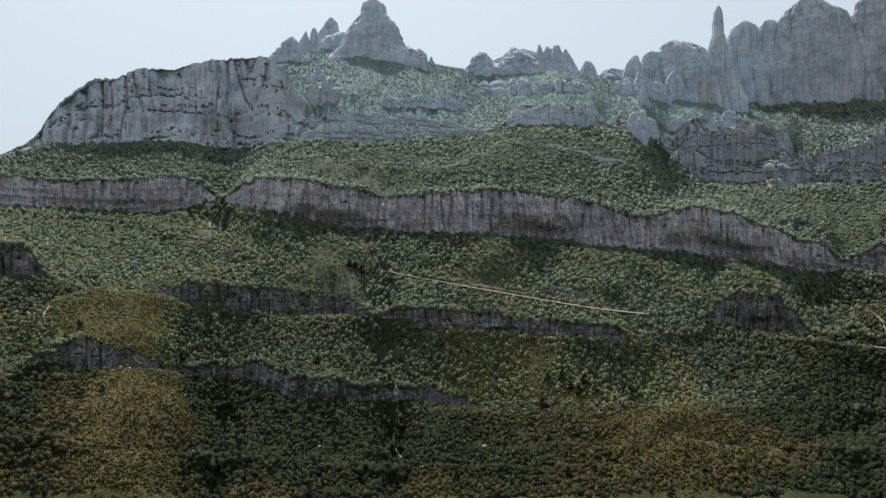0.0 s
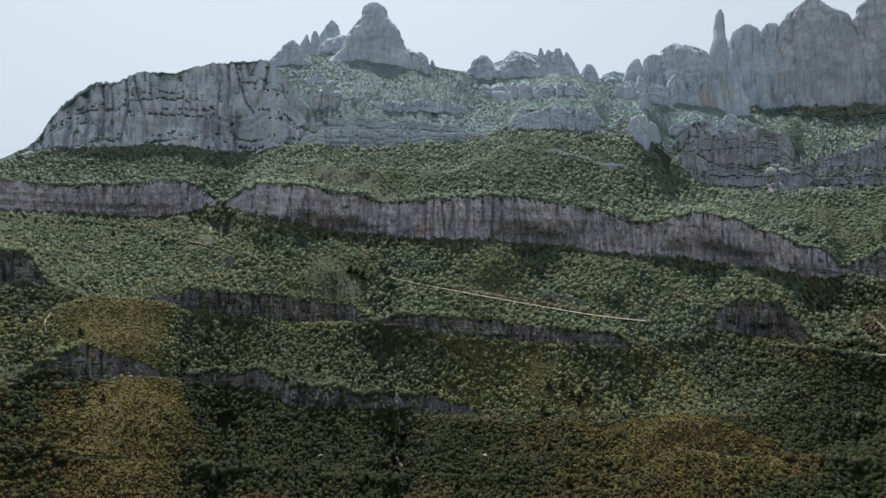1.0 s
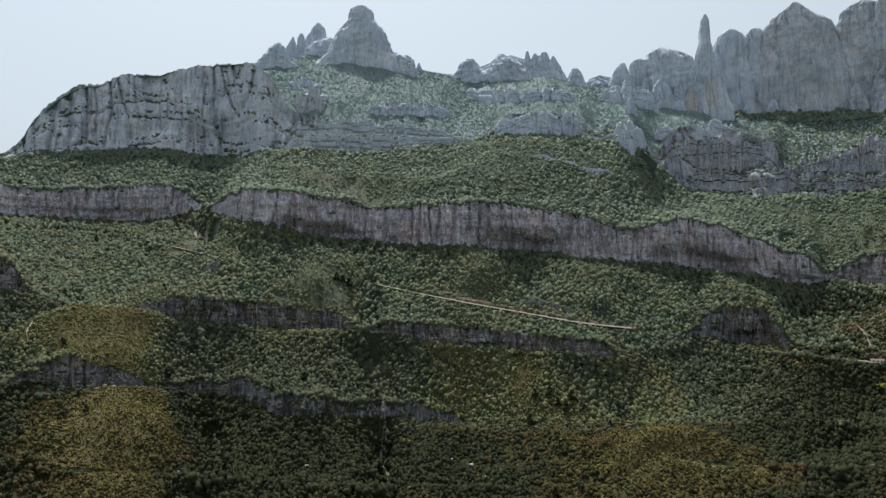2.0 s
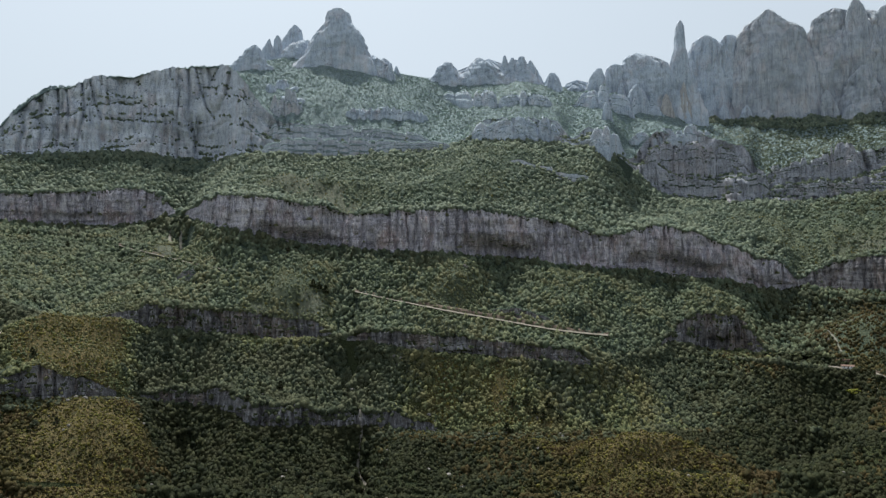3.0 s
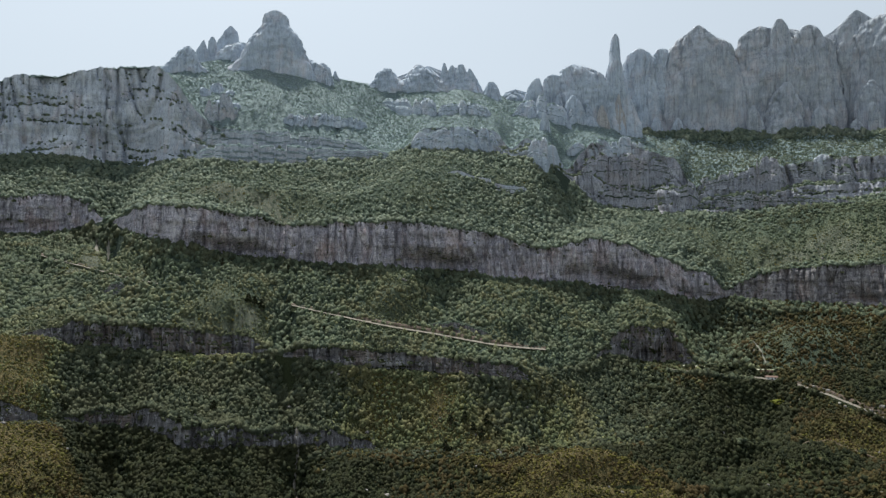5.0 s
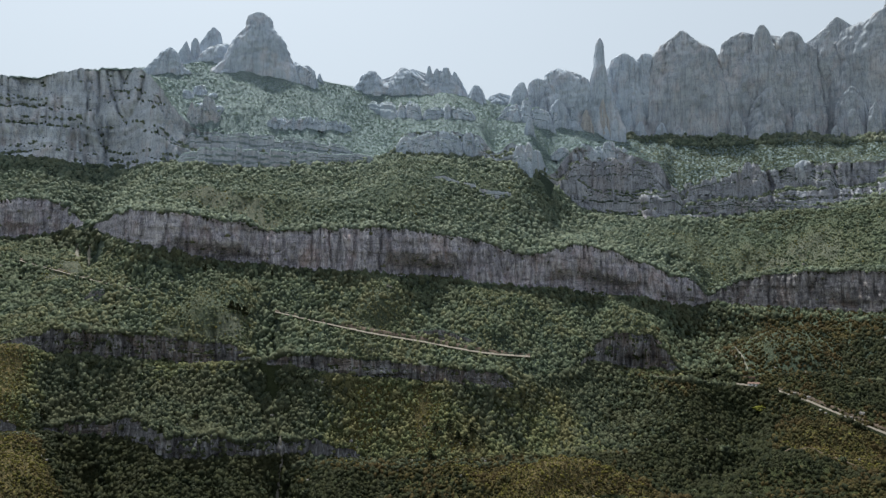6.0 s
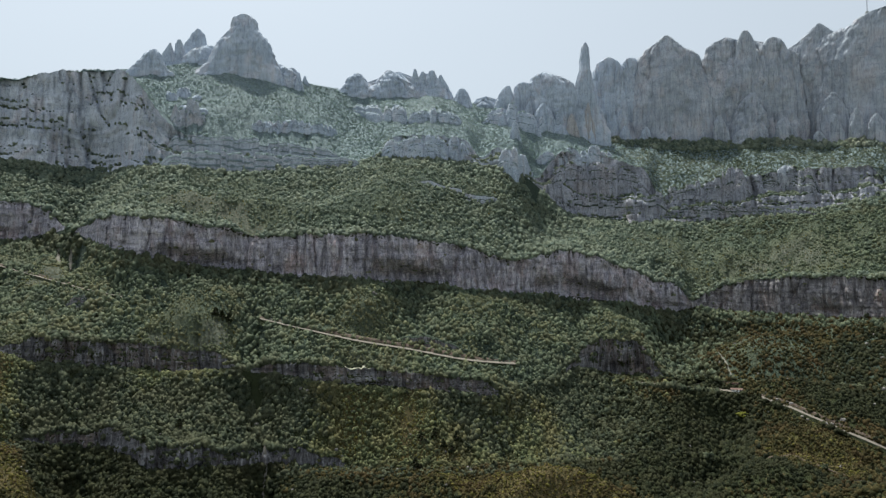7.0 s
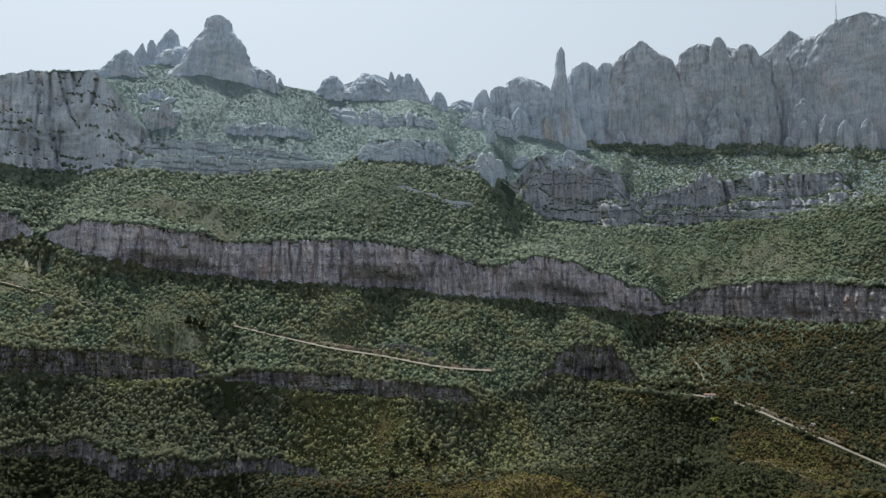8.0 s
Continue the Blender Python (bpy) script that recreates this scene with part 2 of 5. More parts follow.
def grid_mesh(name, P, wrap=False):
    """A mesh of quads over the grid P[row, column] of places."""
    n, m = P.shape[:2]
    idx = np.arange(n * m).reshape(n, m)
    right = np.roll(idx, -1, axis=1) if wrap else idx[:, 1:]
    left = idx if wrap else idx[:, :-1]
    quads = np.stack([left[:-1], right[:-1], right[1:], left[1:]], -1).reshape(-1, 4)
    return solid(name, P.reshape(-1, 3), quads)


def solid(name, verts, faces):
    """A mesh from arrays of places and of equal-sided faces."""
    me = bpy.data.meshes.new(name)
    k = faces.shape[1]
    me.vertices.add(len(verts))
    me.vertices.foreach_set("co", np.ascontiguousarray(verts, dtype=np.float32).ravel())
    me.loops.add(faces.size)
    me.loops.foreach_set("vertex_index", np.ascontiguousarray(faces, dtype=np.int32).ravel())
    me.polygons.add(len(faces))
    me.polygons.foreach_set("loop_start", np.arange(0, faces.size, k, dtype=np.int32))
    me.update(calc_edges=True)
    me.validate()
    return me


def smooth(me):
    me.polygons.foreach_set("use_smooth", np.ones(len(me.polygons), dtype=bool))
    return me


# ---- the mountainside: lines of cliffs and ledges round the valley ----
# each row: bearing in degrees, distance, height of the foot, height of the face
FORE_LEDGE = [
    (-40.0, 665, 108, 0), (-28.3, 650, 107, 0), (-27.2, 640, 97, 6), (-25.4, 640, 95, 5), (-23.8, 640, 92, 5), (-22.5, 645, 89, 0), (-8.1, 610, 74, 0),
    (7.8, 600, 76, 0), (9.5, 602, 78, 4), (15.2, 610, 81, 4), (17.1, 628, 89, 4), (21.8, 645, 92, 8), (23.1, 650, 94, 0),
    (31.3, 680, 93, 0), (42.8, 720, 118, 0), (48.4, 720, 129, 0),
]
LOWER_CLIFF = [
    (-40.2, 760, 142, 0), (-31.4, 742, 145, 1), (-29.6, 745, 153, 4), (-28.4, 745, 155, 18), (-26.3, 745, 148, 26), (-23.2, 750, 147, 16), (-20.7, 775, 142, 1),
    (-17.9, 790, 129, 18), (-15.0, 785, 125, 27), (-12.9, 740, 123, 16), (-12.0, 715, 113, 22), (-8.1, 720, 112, 23), (-2.8, 740, 108, 21),
    (1.2, 735, 103, 15), (2.9, 735, 103, 0), (9.5, 700, 109, 0), (21.9, 745, 107, 0), (25.5, 780, 114, 0), (37.2, 830, 99, 0),
    (47.0, 860, 106, 0),
]
MIDDLE_CLIFF = [
    (-40.4, 920, 229, 11), (-31.6, 900, 236, 33), (-29.8, 895, 235, 26), (-28.9, 890, 233, 2), (-24.6, 860, 206, 1), (-21.2, 850, 215, 8),
    (-19.6, 848, 205, 21), (-14.7, 840, 197, 24), (-10.0, 825, 191, 22), (-6.9, 818, 192, 15), (-5.5, 815, 191, 1), (-3.3, 800, 189, 11),
    (0.7, 785, 179, 17), (5.2, 775, 176, 16), (9.6, 768, 172, 15), (13.4, 762, 167, 15), (14.5, 770, 168, 1), (19.2, 860, 178, 1),
    (20.6, 912, 184, 14), (21.6, 915, 180, 33), (23.2, 921, 172, 41), (25.2, 925, 172, 36), (26.2, 928, 172, 17), (26.8, 930, 172, 1),
]
MIDDLE_CLIFF_EAST = [
    (31.5, 960, 167, 1), (37.4, 990, 165, 1), (47.2, 980, 166, 1),
]
MAIN_CLIFF_WEST = [
    (-40.6, 1350, 347, 49), (-31.8, 1310, 349, 55), (-28.4, 1300, 350, 48), (-24.8, 1285, 347, 56), (-20.9, 1260, 349, 64), (-18.5, 1220, 357, 45),
    (-18.0, 1190, 369, 4), (-16.8, 1150, 360, 5), (-16.2, 1080, 343, 26), (-14.8, 1000, 330, 44), (-13.5, 960, 322, 49), (-10.0, 960, 311, 55),
    (-7.4, 965, 303, 57), (-4.2, 965, 299, 49), (-1.1, 935, 295, 53), (3.0, 905, 291, 60),
]
MAIN_CLIFF_EAST = [
    (5.2, 905, 287, 62), (9.7, 935, 284, 59), (11.8, 950, 278, 57), (14.0, 965, 275, 49), (16.1, 985, 272, 47), (18.1, 1000, 270, 59),
    (19.7, 1010, 267, 69), (22.1, 1040, 259, 67), (24.0, 1075, 258, 55), (25.8, 1115, 250, 49), (28.3, 1165, 241, 42), (28.8, 1180, 250, 8),
    (30.9, 1185, 247, 38), (33.8, 1190, 244, 52), (37.6, 1180, 239, 60), (41.1, 1170, 239, 57), (43.3, 1165, 243, 48), (48.9, 1160, 246, 45),
]
UPPER_CLIFF_WEST = [
    (-40.7, 1430, 406, 2), (-31.9, 1430, 446, 5), (-29.9, 1430, 469, 22), (-28.9, 1430, 477, 71), (-27.5, 1430, 480, 110), (-26.2, 1430, 485, 135),
    (-24.9, 1425, 488, 132), (-23, 1425, 497, 150), (-21, 1420, 500, 151), (-19.2, 1405, 494, 171), (-18.2, 1400, 486, 185), (-16.5, 1405, 478, 203), (-14.8, 1390, 482, 201),
    (-13.7, 1300, 482, 179), (-11.8, 1245, 478, 99), (-10.1, 1230, 479, 62), (-7.4, 1215, 476, 55), (-3.8, 1215, 480, 40), (0.7, 1220, 483, 31),
    (2.3, 1225, 486, 4),
]
UPPER_CLIFF_EAST = [
    (4.7, 1240, 503, 9), (5.7, 1250, 513, 41), (9.8, 1250, 508, 47), (12.2, 1245, 501, 44), (12.9, 1235, 490, 7), (14.1, 1225, 485, 43),
    (16.2, 1215, 476, 43), (16.9, 1265, 478, 9), (17.7, 1330, 470, 19), (18.3, 1375, 454, 72), (19.5, 1390, 418, 130), (22.2, 1375, 405, 141),
    (26.0, 1385, 399, 111), (26.9, 1395, 407, 36), (27.5, 1400, 407, 64), (29.5, 1420, 402, 76), (34.0, 1450, 420, 81), (37.8, 1460, 425, 80),
    (41.1, 1470, 439, 66), (42.0, 1475, 452, 9), (47.7, 1480, 445, 10),
]
RIDGE = [
    (-40.7, 1500, 394), (-31.9, 1500, 443), (-29.9, 1500, 483), (-28.9, 1500, 532), (-27.6, 1500, 575), (-26.3, 1500, 606),
    (-23.1, 1500, 638), (-19.1, 1500, 666), (-15, 1500, 697), (-13.2, 1490, 704), (-11.1, 1500, 718), (-8.4, 1530, 748),
    (-6.1, 1500, 738), (-2.9, 1500, 723), (-0.6, 1540, 715), (1.6, 1590, 721), (5.3, 1600, 722), (9.8, 1600, 714),
    (12.4, 1580, 692), (14.6, 1580, 679), (20.4, 1590, 637), (22.4, 1640, 619), (26.2, 1645, 608), (29.7, 1650, 597),
    (30.2, 1650, 604), (34.2, 1650, 596), (37.9, 1650, 582), (43.7, 1650, 562), (49.3, 1650, 540),
]
FOREGROUND = [
    (-39.9, 620, 83), (-31.2, 600, 72), (-16.5, 570, 63), (0.7, 550, 62), (17.8, 548, 70), (31.2, 590, 75),
    (42.8, 700, 110), (48.3, 700, 121),
]


AZ0, AZ1, COLUMNS = -62.0, 76.0, 1050
# fine columns in the middle, coarse ones where the flanks run out
_s = np.linspace(0, 1, COLUMNS)
AZ = np.interp(_s, [0, 0.03, 0.965, 1], [AZ0, -44.0, 56.0, AZ1])
RAD = np.radians(AZ)


def along(table, k, soft=4):
    t = np.array(table, float)
    v = np.interp(AZ, t[:, 0], t[:, k])
    kernel = np.exp(-0.5 * (np.arange(-3 * soft, 3 * soft + 1) / soft) ** 2)
    return np.convolve(np.pad(v, 3 * soft, mode="edge"), kernel / kernel.sum(), "valid")


MIDDLE = MIDDLE_CLIFF + MIDDLE_CLIFF_EAST
MAIN = MAIN_CLIFF_WEST + MAIN_CLIFF_EAST
UPPER = UPPER_CLIFF_WEST + UPPER_CLIFF_EAST
FLANK = np.clip(np.interp(AZ, [-62, -46, 58, 76], [0, 1, 1, 0]), 0, 1)

SLANT = {"ledge": 0.1, "lower": 0.2, "middle": 0.18, "main": 0.12, "upper": 0.14}
# the upper wall is stepped back on one broad ledge in its middle and eastern parts
TERRACE = np.interp(AZ, [-14, -11, 2, 5, 16, 18, 41, 44], [0, 16, 16, 2, 2, 26, 22, 5])
nodes = []          # (distance, height) along every bearing, from the valley to behind the ridge
fore_r, fore_z = along(FOREGROUND, 1), along(FOREGROUND, 2)
nodes.append((fore_r * 0 + 120, fore_z * 0 - 5))
nodes.append((fore_r * 0.62, fore_z * 0.35))
nodes.append((fore_r, fore_z))
FACE = {}
for key, table in (("ledge", FORE_LEDGE), ("lower", LOWER_CLIFF), ("middle", MIDDLE), ("main", MAIN), ("upper", UPPER)):
    lean = SLANT[key]
    wide = 9 if key == "upper" else 4
    r, z, h = along(table, 1, wide), along(table, 2, wide), along(table, 3, 3)
    h = h * {"ledge": 0.6, "lower": 1.05, "middle": 1.15}.get(key, 1.0)
    if key == "lower":
        # this band is broken into short lengths
        h = h * np.clip(0.95 + 0.9 * perlin(AZ * 0.4, 0.4, 3.1), 0.5, 1.1)
    FACE[key] = h
    nodes.append((r, z))
    nodes.append((r + 2 + lean * h + (TERRACE if key == "upper" else 0), z + h))
rr, rz = along(RIDGE, 1), along(RIDGE, 2)
rz = rz + np.interp(AZ, [20, 24], [0, 1]) * (16 * perlin(AZ * 0.33, 0.4, 2.2) + 7 * perlin(AZ * 1.1, 0.4, 5.2))
nodes.append((np.maximum(rr, nodes[-1][0] + 30), rz))
nodes.append((rr + 260, rz - 190))
nodes.append((rr + 1100, rz * 0 - 5))
STEPS = [3, 5, 16, 7, 16, 16, 26, 18, 44, 44, 34, 56, 44, 6, 4]
KINDS = ["slope", "slope", "slope", "ledge", "slope", "lower", "slope", "middle", "slope", "main", "slope", "upper", "slope", "slope", "slope"]


# ribs (height above 0) and gullies (below): bearing, half width, nearest and farthest distance, height
RIBS = [(-23.5, 3.0, 560, 830, 10), (-17.5, 1.6, 560, 800, -14), (-9.0, 3.5, 820, 930, 12), (-4.2, 1.3, 560, 900, -15), (0.5, 2.2, 560, 720, 9),
        (3.6, 1.8, 790, 895, 13), (8.0, 2.0, 800, 900, -7), (14.0, 3.0, 800, 940, 9), (19.0, 4.5, 560, 700, 14), (23.0, 1.8, 920, 1020, 11),
        (29.5, 2.5, 600, 1150, -16), (36.0, 4.0, 700, 1100, 14), (-29.0, 2.5, 760, 900, -10), (-33.0, 3.0, 560, 900, 10), (27.0, 3.0, 600, 820, 9),
        (-17.3, 0.8, 1050, 1230, -16), (-17.0, 2.0, 1180, 1300, -14), (6.0, 5.0, 950, 1180, 14), (17.0, 2.0, 1060, 1350, -16), (-3.0, 4.0, 1000, 1190, 8),
        (33.0, 6.0, 1220, 1420, 12), (3.5, 1.5, 1260, 1560, -8), (-5.0, 4.0, 1250, 1460, 6), (9.5, 2.0, 1280, 1560, 9), (14.0, 1.2, 1280, 1540, -7)]


# crests that run across the slopes, in plan: from, to, half width, height
CRESTS = [(-300, 806, -395, 712, 26, 20), (-250, 652, -330, 590, 22, 10), (-150, 862, -112, 820, 20, 9), (118, 660, 260, 612, 20, 8),
          (96, 600, 250, 575, 12, 6), (-360, 1010, -300, 930, 28, 14), (250, 905, 300, 860, 24, 9), (520, 880, 470, 800, 26, 12), (-200, 1060, -60, 1045, 20, 9)]


def spurs(a, r):
    """Ribs and gullies that run down the slopes, in metres."""
    wob = 2.2 * perlin(a * 0.11, r * 0.006, 3.3)
    x = a * 0.30 + wob
    lift = 9 * perlin(x, r * 0.0012, 0.5) + 7 * perlin(x * 2.9, r * 0.003, 9.5) - 5 * ridged(x * 2.1, r * 0.002, 4.4, 2)
    for b, half, near, far, high in RIBS:
        wander = b + 0.5 * half * np.sin(r / 55.0 + b)
        lift = lift + 1.8 * high * np.exp(-((a - wander) / half) ** 2) / (1 + np.exp(-(r - near) / 12)) / (1 + np.exp((r - far) / 12))
    x, y = r * np.sin(np.radians(a)), r * np.cos(np.radians(a))
    for x0, y0, x1, y1, half, high in CRESTS:
        t = np.clip(((x - x0) * (x1 - x0) + (y - y0) * (y1 - y0)) / ((x1 - x0) ** 2 + (y1 - y0) ** 2), 0, 1)
        away = np.hypot(x - x0 - t * (x1 - x0), y - y0 - t * (y1 - y0)) * (1 + 0.35 * perlin(x / 28, y / 28, 5.7))
        lift = lift + high * np.exp(-(away / half) ** 2)
    return lift


# open dry patches: x, y, radius
DRY_MEADOWS = [(-366, 708, 26), (-335, 719, 28), (-322, 765, 24), (-306, 715, 26), (-296, 650, 26), (-271, 660, 26), (-248, 668, 20), (-265, 624, 24),
               (-315, 606, 26), (-286, 576, 30), (-254, 571, 28), (123, 690, 20), (147, 675, 24), (196, 690, 22), (193, 617, 34), (131, 606, 32), (219, 583, 34),
               (-153, 851, 24), (-180, 827, 22), (268, 588, 26), (22, 732, 14), (40, 770, 20), (100, 772, 20), (95, 735, 15), (700, 980, 90), (480, 640, 40),
               (-116, 1021, 18), (-118, 1018, 16), (-154, 1053, 20), (-156, 1050, 18), (-196, 1057, 20), (-194, 1060, 16),
               (-98, 1001, 16), (-96, 1004, 12), (-344, 1079, 18), (-342, 1076, 16), (-332, 1017, 20), (-330, 1014, 16), (-335, 978, 20), (-337, 975, 16), (-358, 1106, 14), (-115, 838, 22), (-92, 846, 18)]
# hollows of dark trees, their shade put into the leaf colour
DARK_HOLLOWS = [(-110, 710, 28), (-83, 674, 34), (-140, 676, 30), (-75, 800, 28), (-96, 767, 26), (-48, 768, 22), (236, 789, 30), (308, 815, 40), (354, 771, 40),
                (375, 697, 40), (402, 650, 40), (-234, 779, 30), (-238, 742, 34), (-60, 933, 24), (141, 900, 24), (-160, 640, 40), (-20, 620, 34),
                (-203, 790, 30), (-130, 786, 26), (-192, 720, 32), (-160, 750, 30), (-228, 706, 26)]


def dryness(P, lift):
    """0 in the dark gullies, 1 on dry open ribs."""
    x, y = P[..., 0], P[..., 1]
    x, y = x + 34 * perlin(x / 48, y / 48, 8.8) + 12 * perlin(x / 14, y / 14, 1.4), y + 34 * perlin(x / 48, y / 48, 3.8) + 12 * perlin(x / 14, y / 14, 6.4)
    d = 0.2 + 0.010 * np.clip(lift, -30, 10) + 0.5 * fbm(x / 110, y / 110, 0.7, 4)
    ragged = 1 + 0.9 * perlin(x / 22, y / 22, 4.2)
    for mx, my, radius in DRY_MEADOWS:
        d = d + 0.42 * np.exp(-((x - mx) ** 2 + (y - my) ** 2) / (radius * 1.15) ** 2) * ragged
    for mx, my, radius in DARK_HOLLOWS:
        d = d - 0.42 * np.exp(-((x - mx) ** 2 + (y - my) ** 2) / (radius * 1.1) ** 2) * ragged
    return np.clip(d, 0, 1)


# how each rock band is cut: ledges as parts of its height, their depth, width and swell of its pillars, lean
CUTS = {"ledge": ((0.6,), 1.5, 6.0, 5.0), "lower": ((0.55,), 2.0, 8.0, 8.0), "middle": ((0.62,), 2.5, 8.0, 9.0), "main": ((0.3, 0.82), 1.6, 5.5, 11.0), "upper": ((0.16, 0.43, 0.7), 10.0, 24.0, 13.0)}
# hollows at the foot of the walls: bearing, half width, depth as a part of the wall's height
ALCOVES = {"main": [(-8.6, 3.2, 0.42), (-2.0, 1.5, 0.15), (7.2, 3.2, 0.45), (18.2, 1.2, 0.3), (21.5, 2.6, 0.45), (27.0, 1.6, 0.35), (37.5, 1.6, 0.2), (-24.0, 4.0, 0.2)],
           "upper": [(-16.2, 2.2, 0.14), (-6.0, 3.0, 0.18), (22.5, 2.2, 0.1)], "middle": [(23.6, 1.4, 0.25), (4.0, 4.0, 0.2)], "lower": [(-9.0, 3.0, 0.2)]}
SEGMENTS = []
LEDGE_LEVELS = []
for i, (steps, kind) in enumerate(zip(STEPS, KINDS)):
    (r0, z0), (r1, z1) = nodes[i], nodes[i + 1]
    v = np.linspace(0, 1, steps + 1)[:, None]
    a = AZ[None, :] + 0 * v
    r, z = r0 + (r1 - r0) * v, z0 + (z1 - z0) * v
    if kind == "slope":
        length = np.hypot(r1 - r0, z1 - z0)[None, :]
        bulge = np.clip(np.minimum(v, 1 - v) * 5, 0, 1) ** 0.8
        z = z + bulge * np.minimum(1, length / 110) * spurs(a, r)
        z = z + bulge * 5.0 * fbm(a * 1.3, r * 0.03, 1.7, 4) * np.minimum(1, length / 60)
        # steeper towards the top of each slope
        z = z - np.minimum(9, 0.05 * length) * np.sin(np.pi * v) * 0.8
    else:
        h = FACE[kind][None, :]
        ledges, depth, width, swell = CUTS[kind]
        body = np.minimum(1, h / 26.0)
        arc = a * np.radians(1) * r0[None, :]
        up = z
        # stepped profile: steep rises between ledges, one of them broad
        r = r0 + (2 + SLANT[kind] * h) * v
        slots = 0
        for k, at in enumerate(ledges):
            level = at + (0.2 if kind == "upper" else 0.10) * perlin(arc / 90, 0.5, 3.0 + k) + 0.05 * perlin(arc / 25, 0.5, 6.0 + k)
            amount = np.clip(0.6 + 1.6 * perlin(arc / 75, 0.3, 14.0 + k), 0.2 if kind == "upper" else 0.05, 1.0) * depth * body
            if kind == "upper" and k == 1:
                amount = amount + TERRACE
            r = r + amount / (1 + np.exp(-(v - level) / 0.02))
            if kind == "upper":
                LEDGE_LEVELS.append((level + 0.03, amount + 0 * level))
            # a dark slot under each ledge
            slots = slots + np.clip(amount, 0, 9) * np.exp(-((v - level + 0.035) / 0.022) ** 2)
        shape = np.clip(np.minimum(v, 1.04 - v) * 9, 0, 1) ** 0.6
        lean = 0.35 * perlin(arc / 60, up / 60, 1.2) + (0.012 * up * perlin(arc / 150, 0.1, 9.9) if kind == "upper" else 0)
        buttress = (15.0 if kind == "upper" else 8.0) * perlin(arc / (80 if kind == "upper" else 52), up / 200, 2.2 + i) + 4.0 * perlin(arc / 21, up / 90, 4.2 + i)
        pillars = swell * (billow(arc / width + lean + (0.018 if kind == "upper" else 0.03 if kind == "main" else 0) * up, up / (width * (2.6 if kind == "upper" else 6)), 7.7 + i, 3) - 0.45)
        cracks = -8.0 * np.maximum(0, 0.10 - np.abs(perlin(arc / 15 + lean, up / 150, 11.1 + i))) / 0.10
        beds = (0.5 if kind == "upper" else 1.2) * np.tanh(6 * perlin(arc / 140, up / 8.0, 5.5)) + (1.2 * np.tanh(5 * perlin(arc / 220, up / 19.0, 7.5)) if kind == "upper" else 0)
        rough = (1.3 if kind in ("main", "upper") else 3.2) * fbm(arc / 6, up / 5, 3.1, 4)
        chimneys = -(15.0 if kind == "upper" else 6.0) * np.maximum(0, 0.07 - np.abs(perlin(arc / 58 + 0.6 * lean, up / 260, 15.1 + i))) / 0.07
        out = (buttress + pillars + cracks + chimneys + beds + rough - (0.8 if kind == "upper" else 0.7) * slots) * body * shape
        # hollows with a brow under the lower part of the faces
        hollow = np.zeros_like(arc)
        for b, half, part_of in ALCOVES.get(kind, ()):
            hollow = np.maximum(hollow, part_of * np.exp(-((a - b) / half) ** 4))
        brow = 0.33 + 0.22 * perlin(arc / 26, 0.4, 3.3)
        out = out - hollow * h / (1 + np.exp((v - brow) / 0.05)) * np.clip(v * 14, 0, 1)
        r = r - out
        # broken upper edge
        z = z + v * body * (2.2 if kind in ("lower", "middle") else 1.8) * (3.5 * perlin(arc / 24, 0.2, 8.8) + 3.5 * (billow(arc / 9, 0.2, 1.8, 2) - 0.5))
    SEGMENTS.append([r, z, v])
# meet at the seams
for i in range(len(SEGMENTS) - 1):
    lo, hi = SEGMENTS[i], SEGMENTS[i + 1]
    if KINDS[i + 1] == "slope":
        dz, dr = lo[1][-1] - hi[1][0], lo[0][-1] - hi[0][0]
        fade = np.clip(1 - hi[2] * 3, 0, 1)
        hi[1] += dz * fade
        hi[0] += dr * fade
    else:
        dz, dr = hi[1][0] - lo[1][-1], hi[0][0] - lo[0][-1]
        fade = np.clip(1 - (1 - lo[2]) * 3, 0, 1)
        lo[1] += dz * fade
        lo[0] += dr * fade
SURFACE = []
for i, (r, z, v) in enumerate(SEGMENTS):
    z = z * FLANK - 8 * (1 - FLANK)
    SURFACE.append(np.stack([r * np.sin(RAD), r * np.cos(RAD), z], -1))

# bearing and height of the roadway
ROAD_WEST = [(-21.5, 309), (-20.9, 305), (-18.9, 292), (-16.8, 279.5), (-15.2, 274), (-13.2, 268)]
ROAD_CENTRE = [(-4.2, 244), (-2.4, 237), (0.3, 229.5), (3.0, 222.3), (6.1, 214.6), (9.0, 207.2), (12.2, 200.6), (15.8, 194.5)]
ROAD_MIDDLE = [(24.6, 168), (27.7, 164), (29.7, 159.5), (32.4, 155)]
ROAD_EAST = [(33.6, 154), (34.8, 151), (35.7, 147.3), (37.3, 137.5), (38.4, 132), (39.6, 127), (41.1, 117.5), (42.6, 109.5), (46.0, 96)]


def line_points(line, i, step=3.0):
    """Places along a road of given heights, on segment i of the mountainside."""
    t = np.array(line, float)
    a = np.arange(t[0, 0], t[-1, 0], step / 900 * 57.3)
    z = np.interp(a, t[:, 0], t[:, 1])
    r = []
    for x, h in zip(a, z):
        k = int(round(float(np.interp(x, AZ, np.arange(COLUMNS)))))
        r.append(np.interp(h, np.maximum.accumulate(SURFACE[i][:, k, 2]), SEGMENTS[i][0][:, k]))
    k = np.exp(-0.5 * (np.arange(-24, 25) / 9.0) ** 2)
    r = np.convolve(np.pad(np.array(r), 24, mode="edge"), k / k.sum(), "valid")
    z = np.convolve(np.pad(z, 24, mode="reflect", reflect_type="odd"), k / k.sum(), "valid")
    return a, r, z


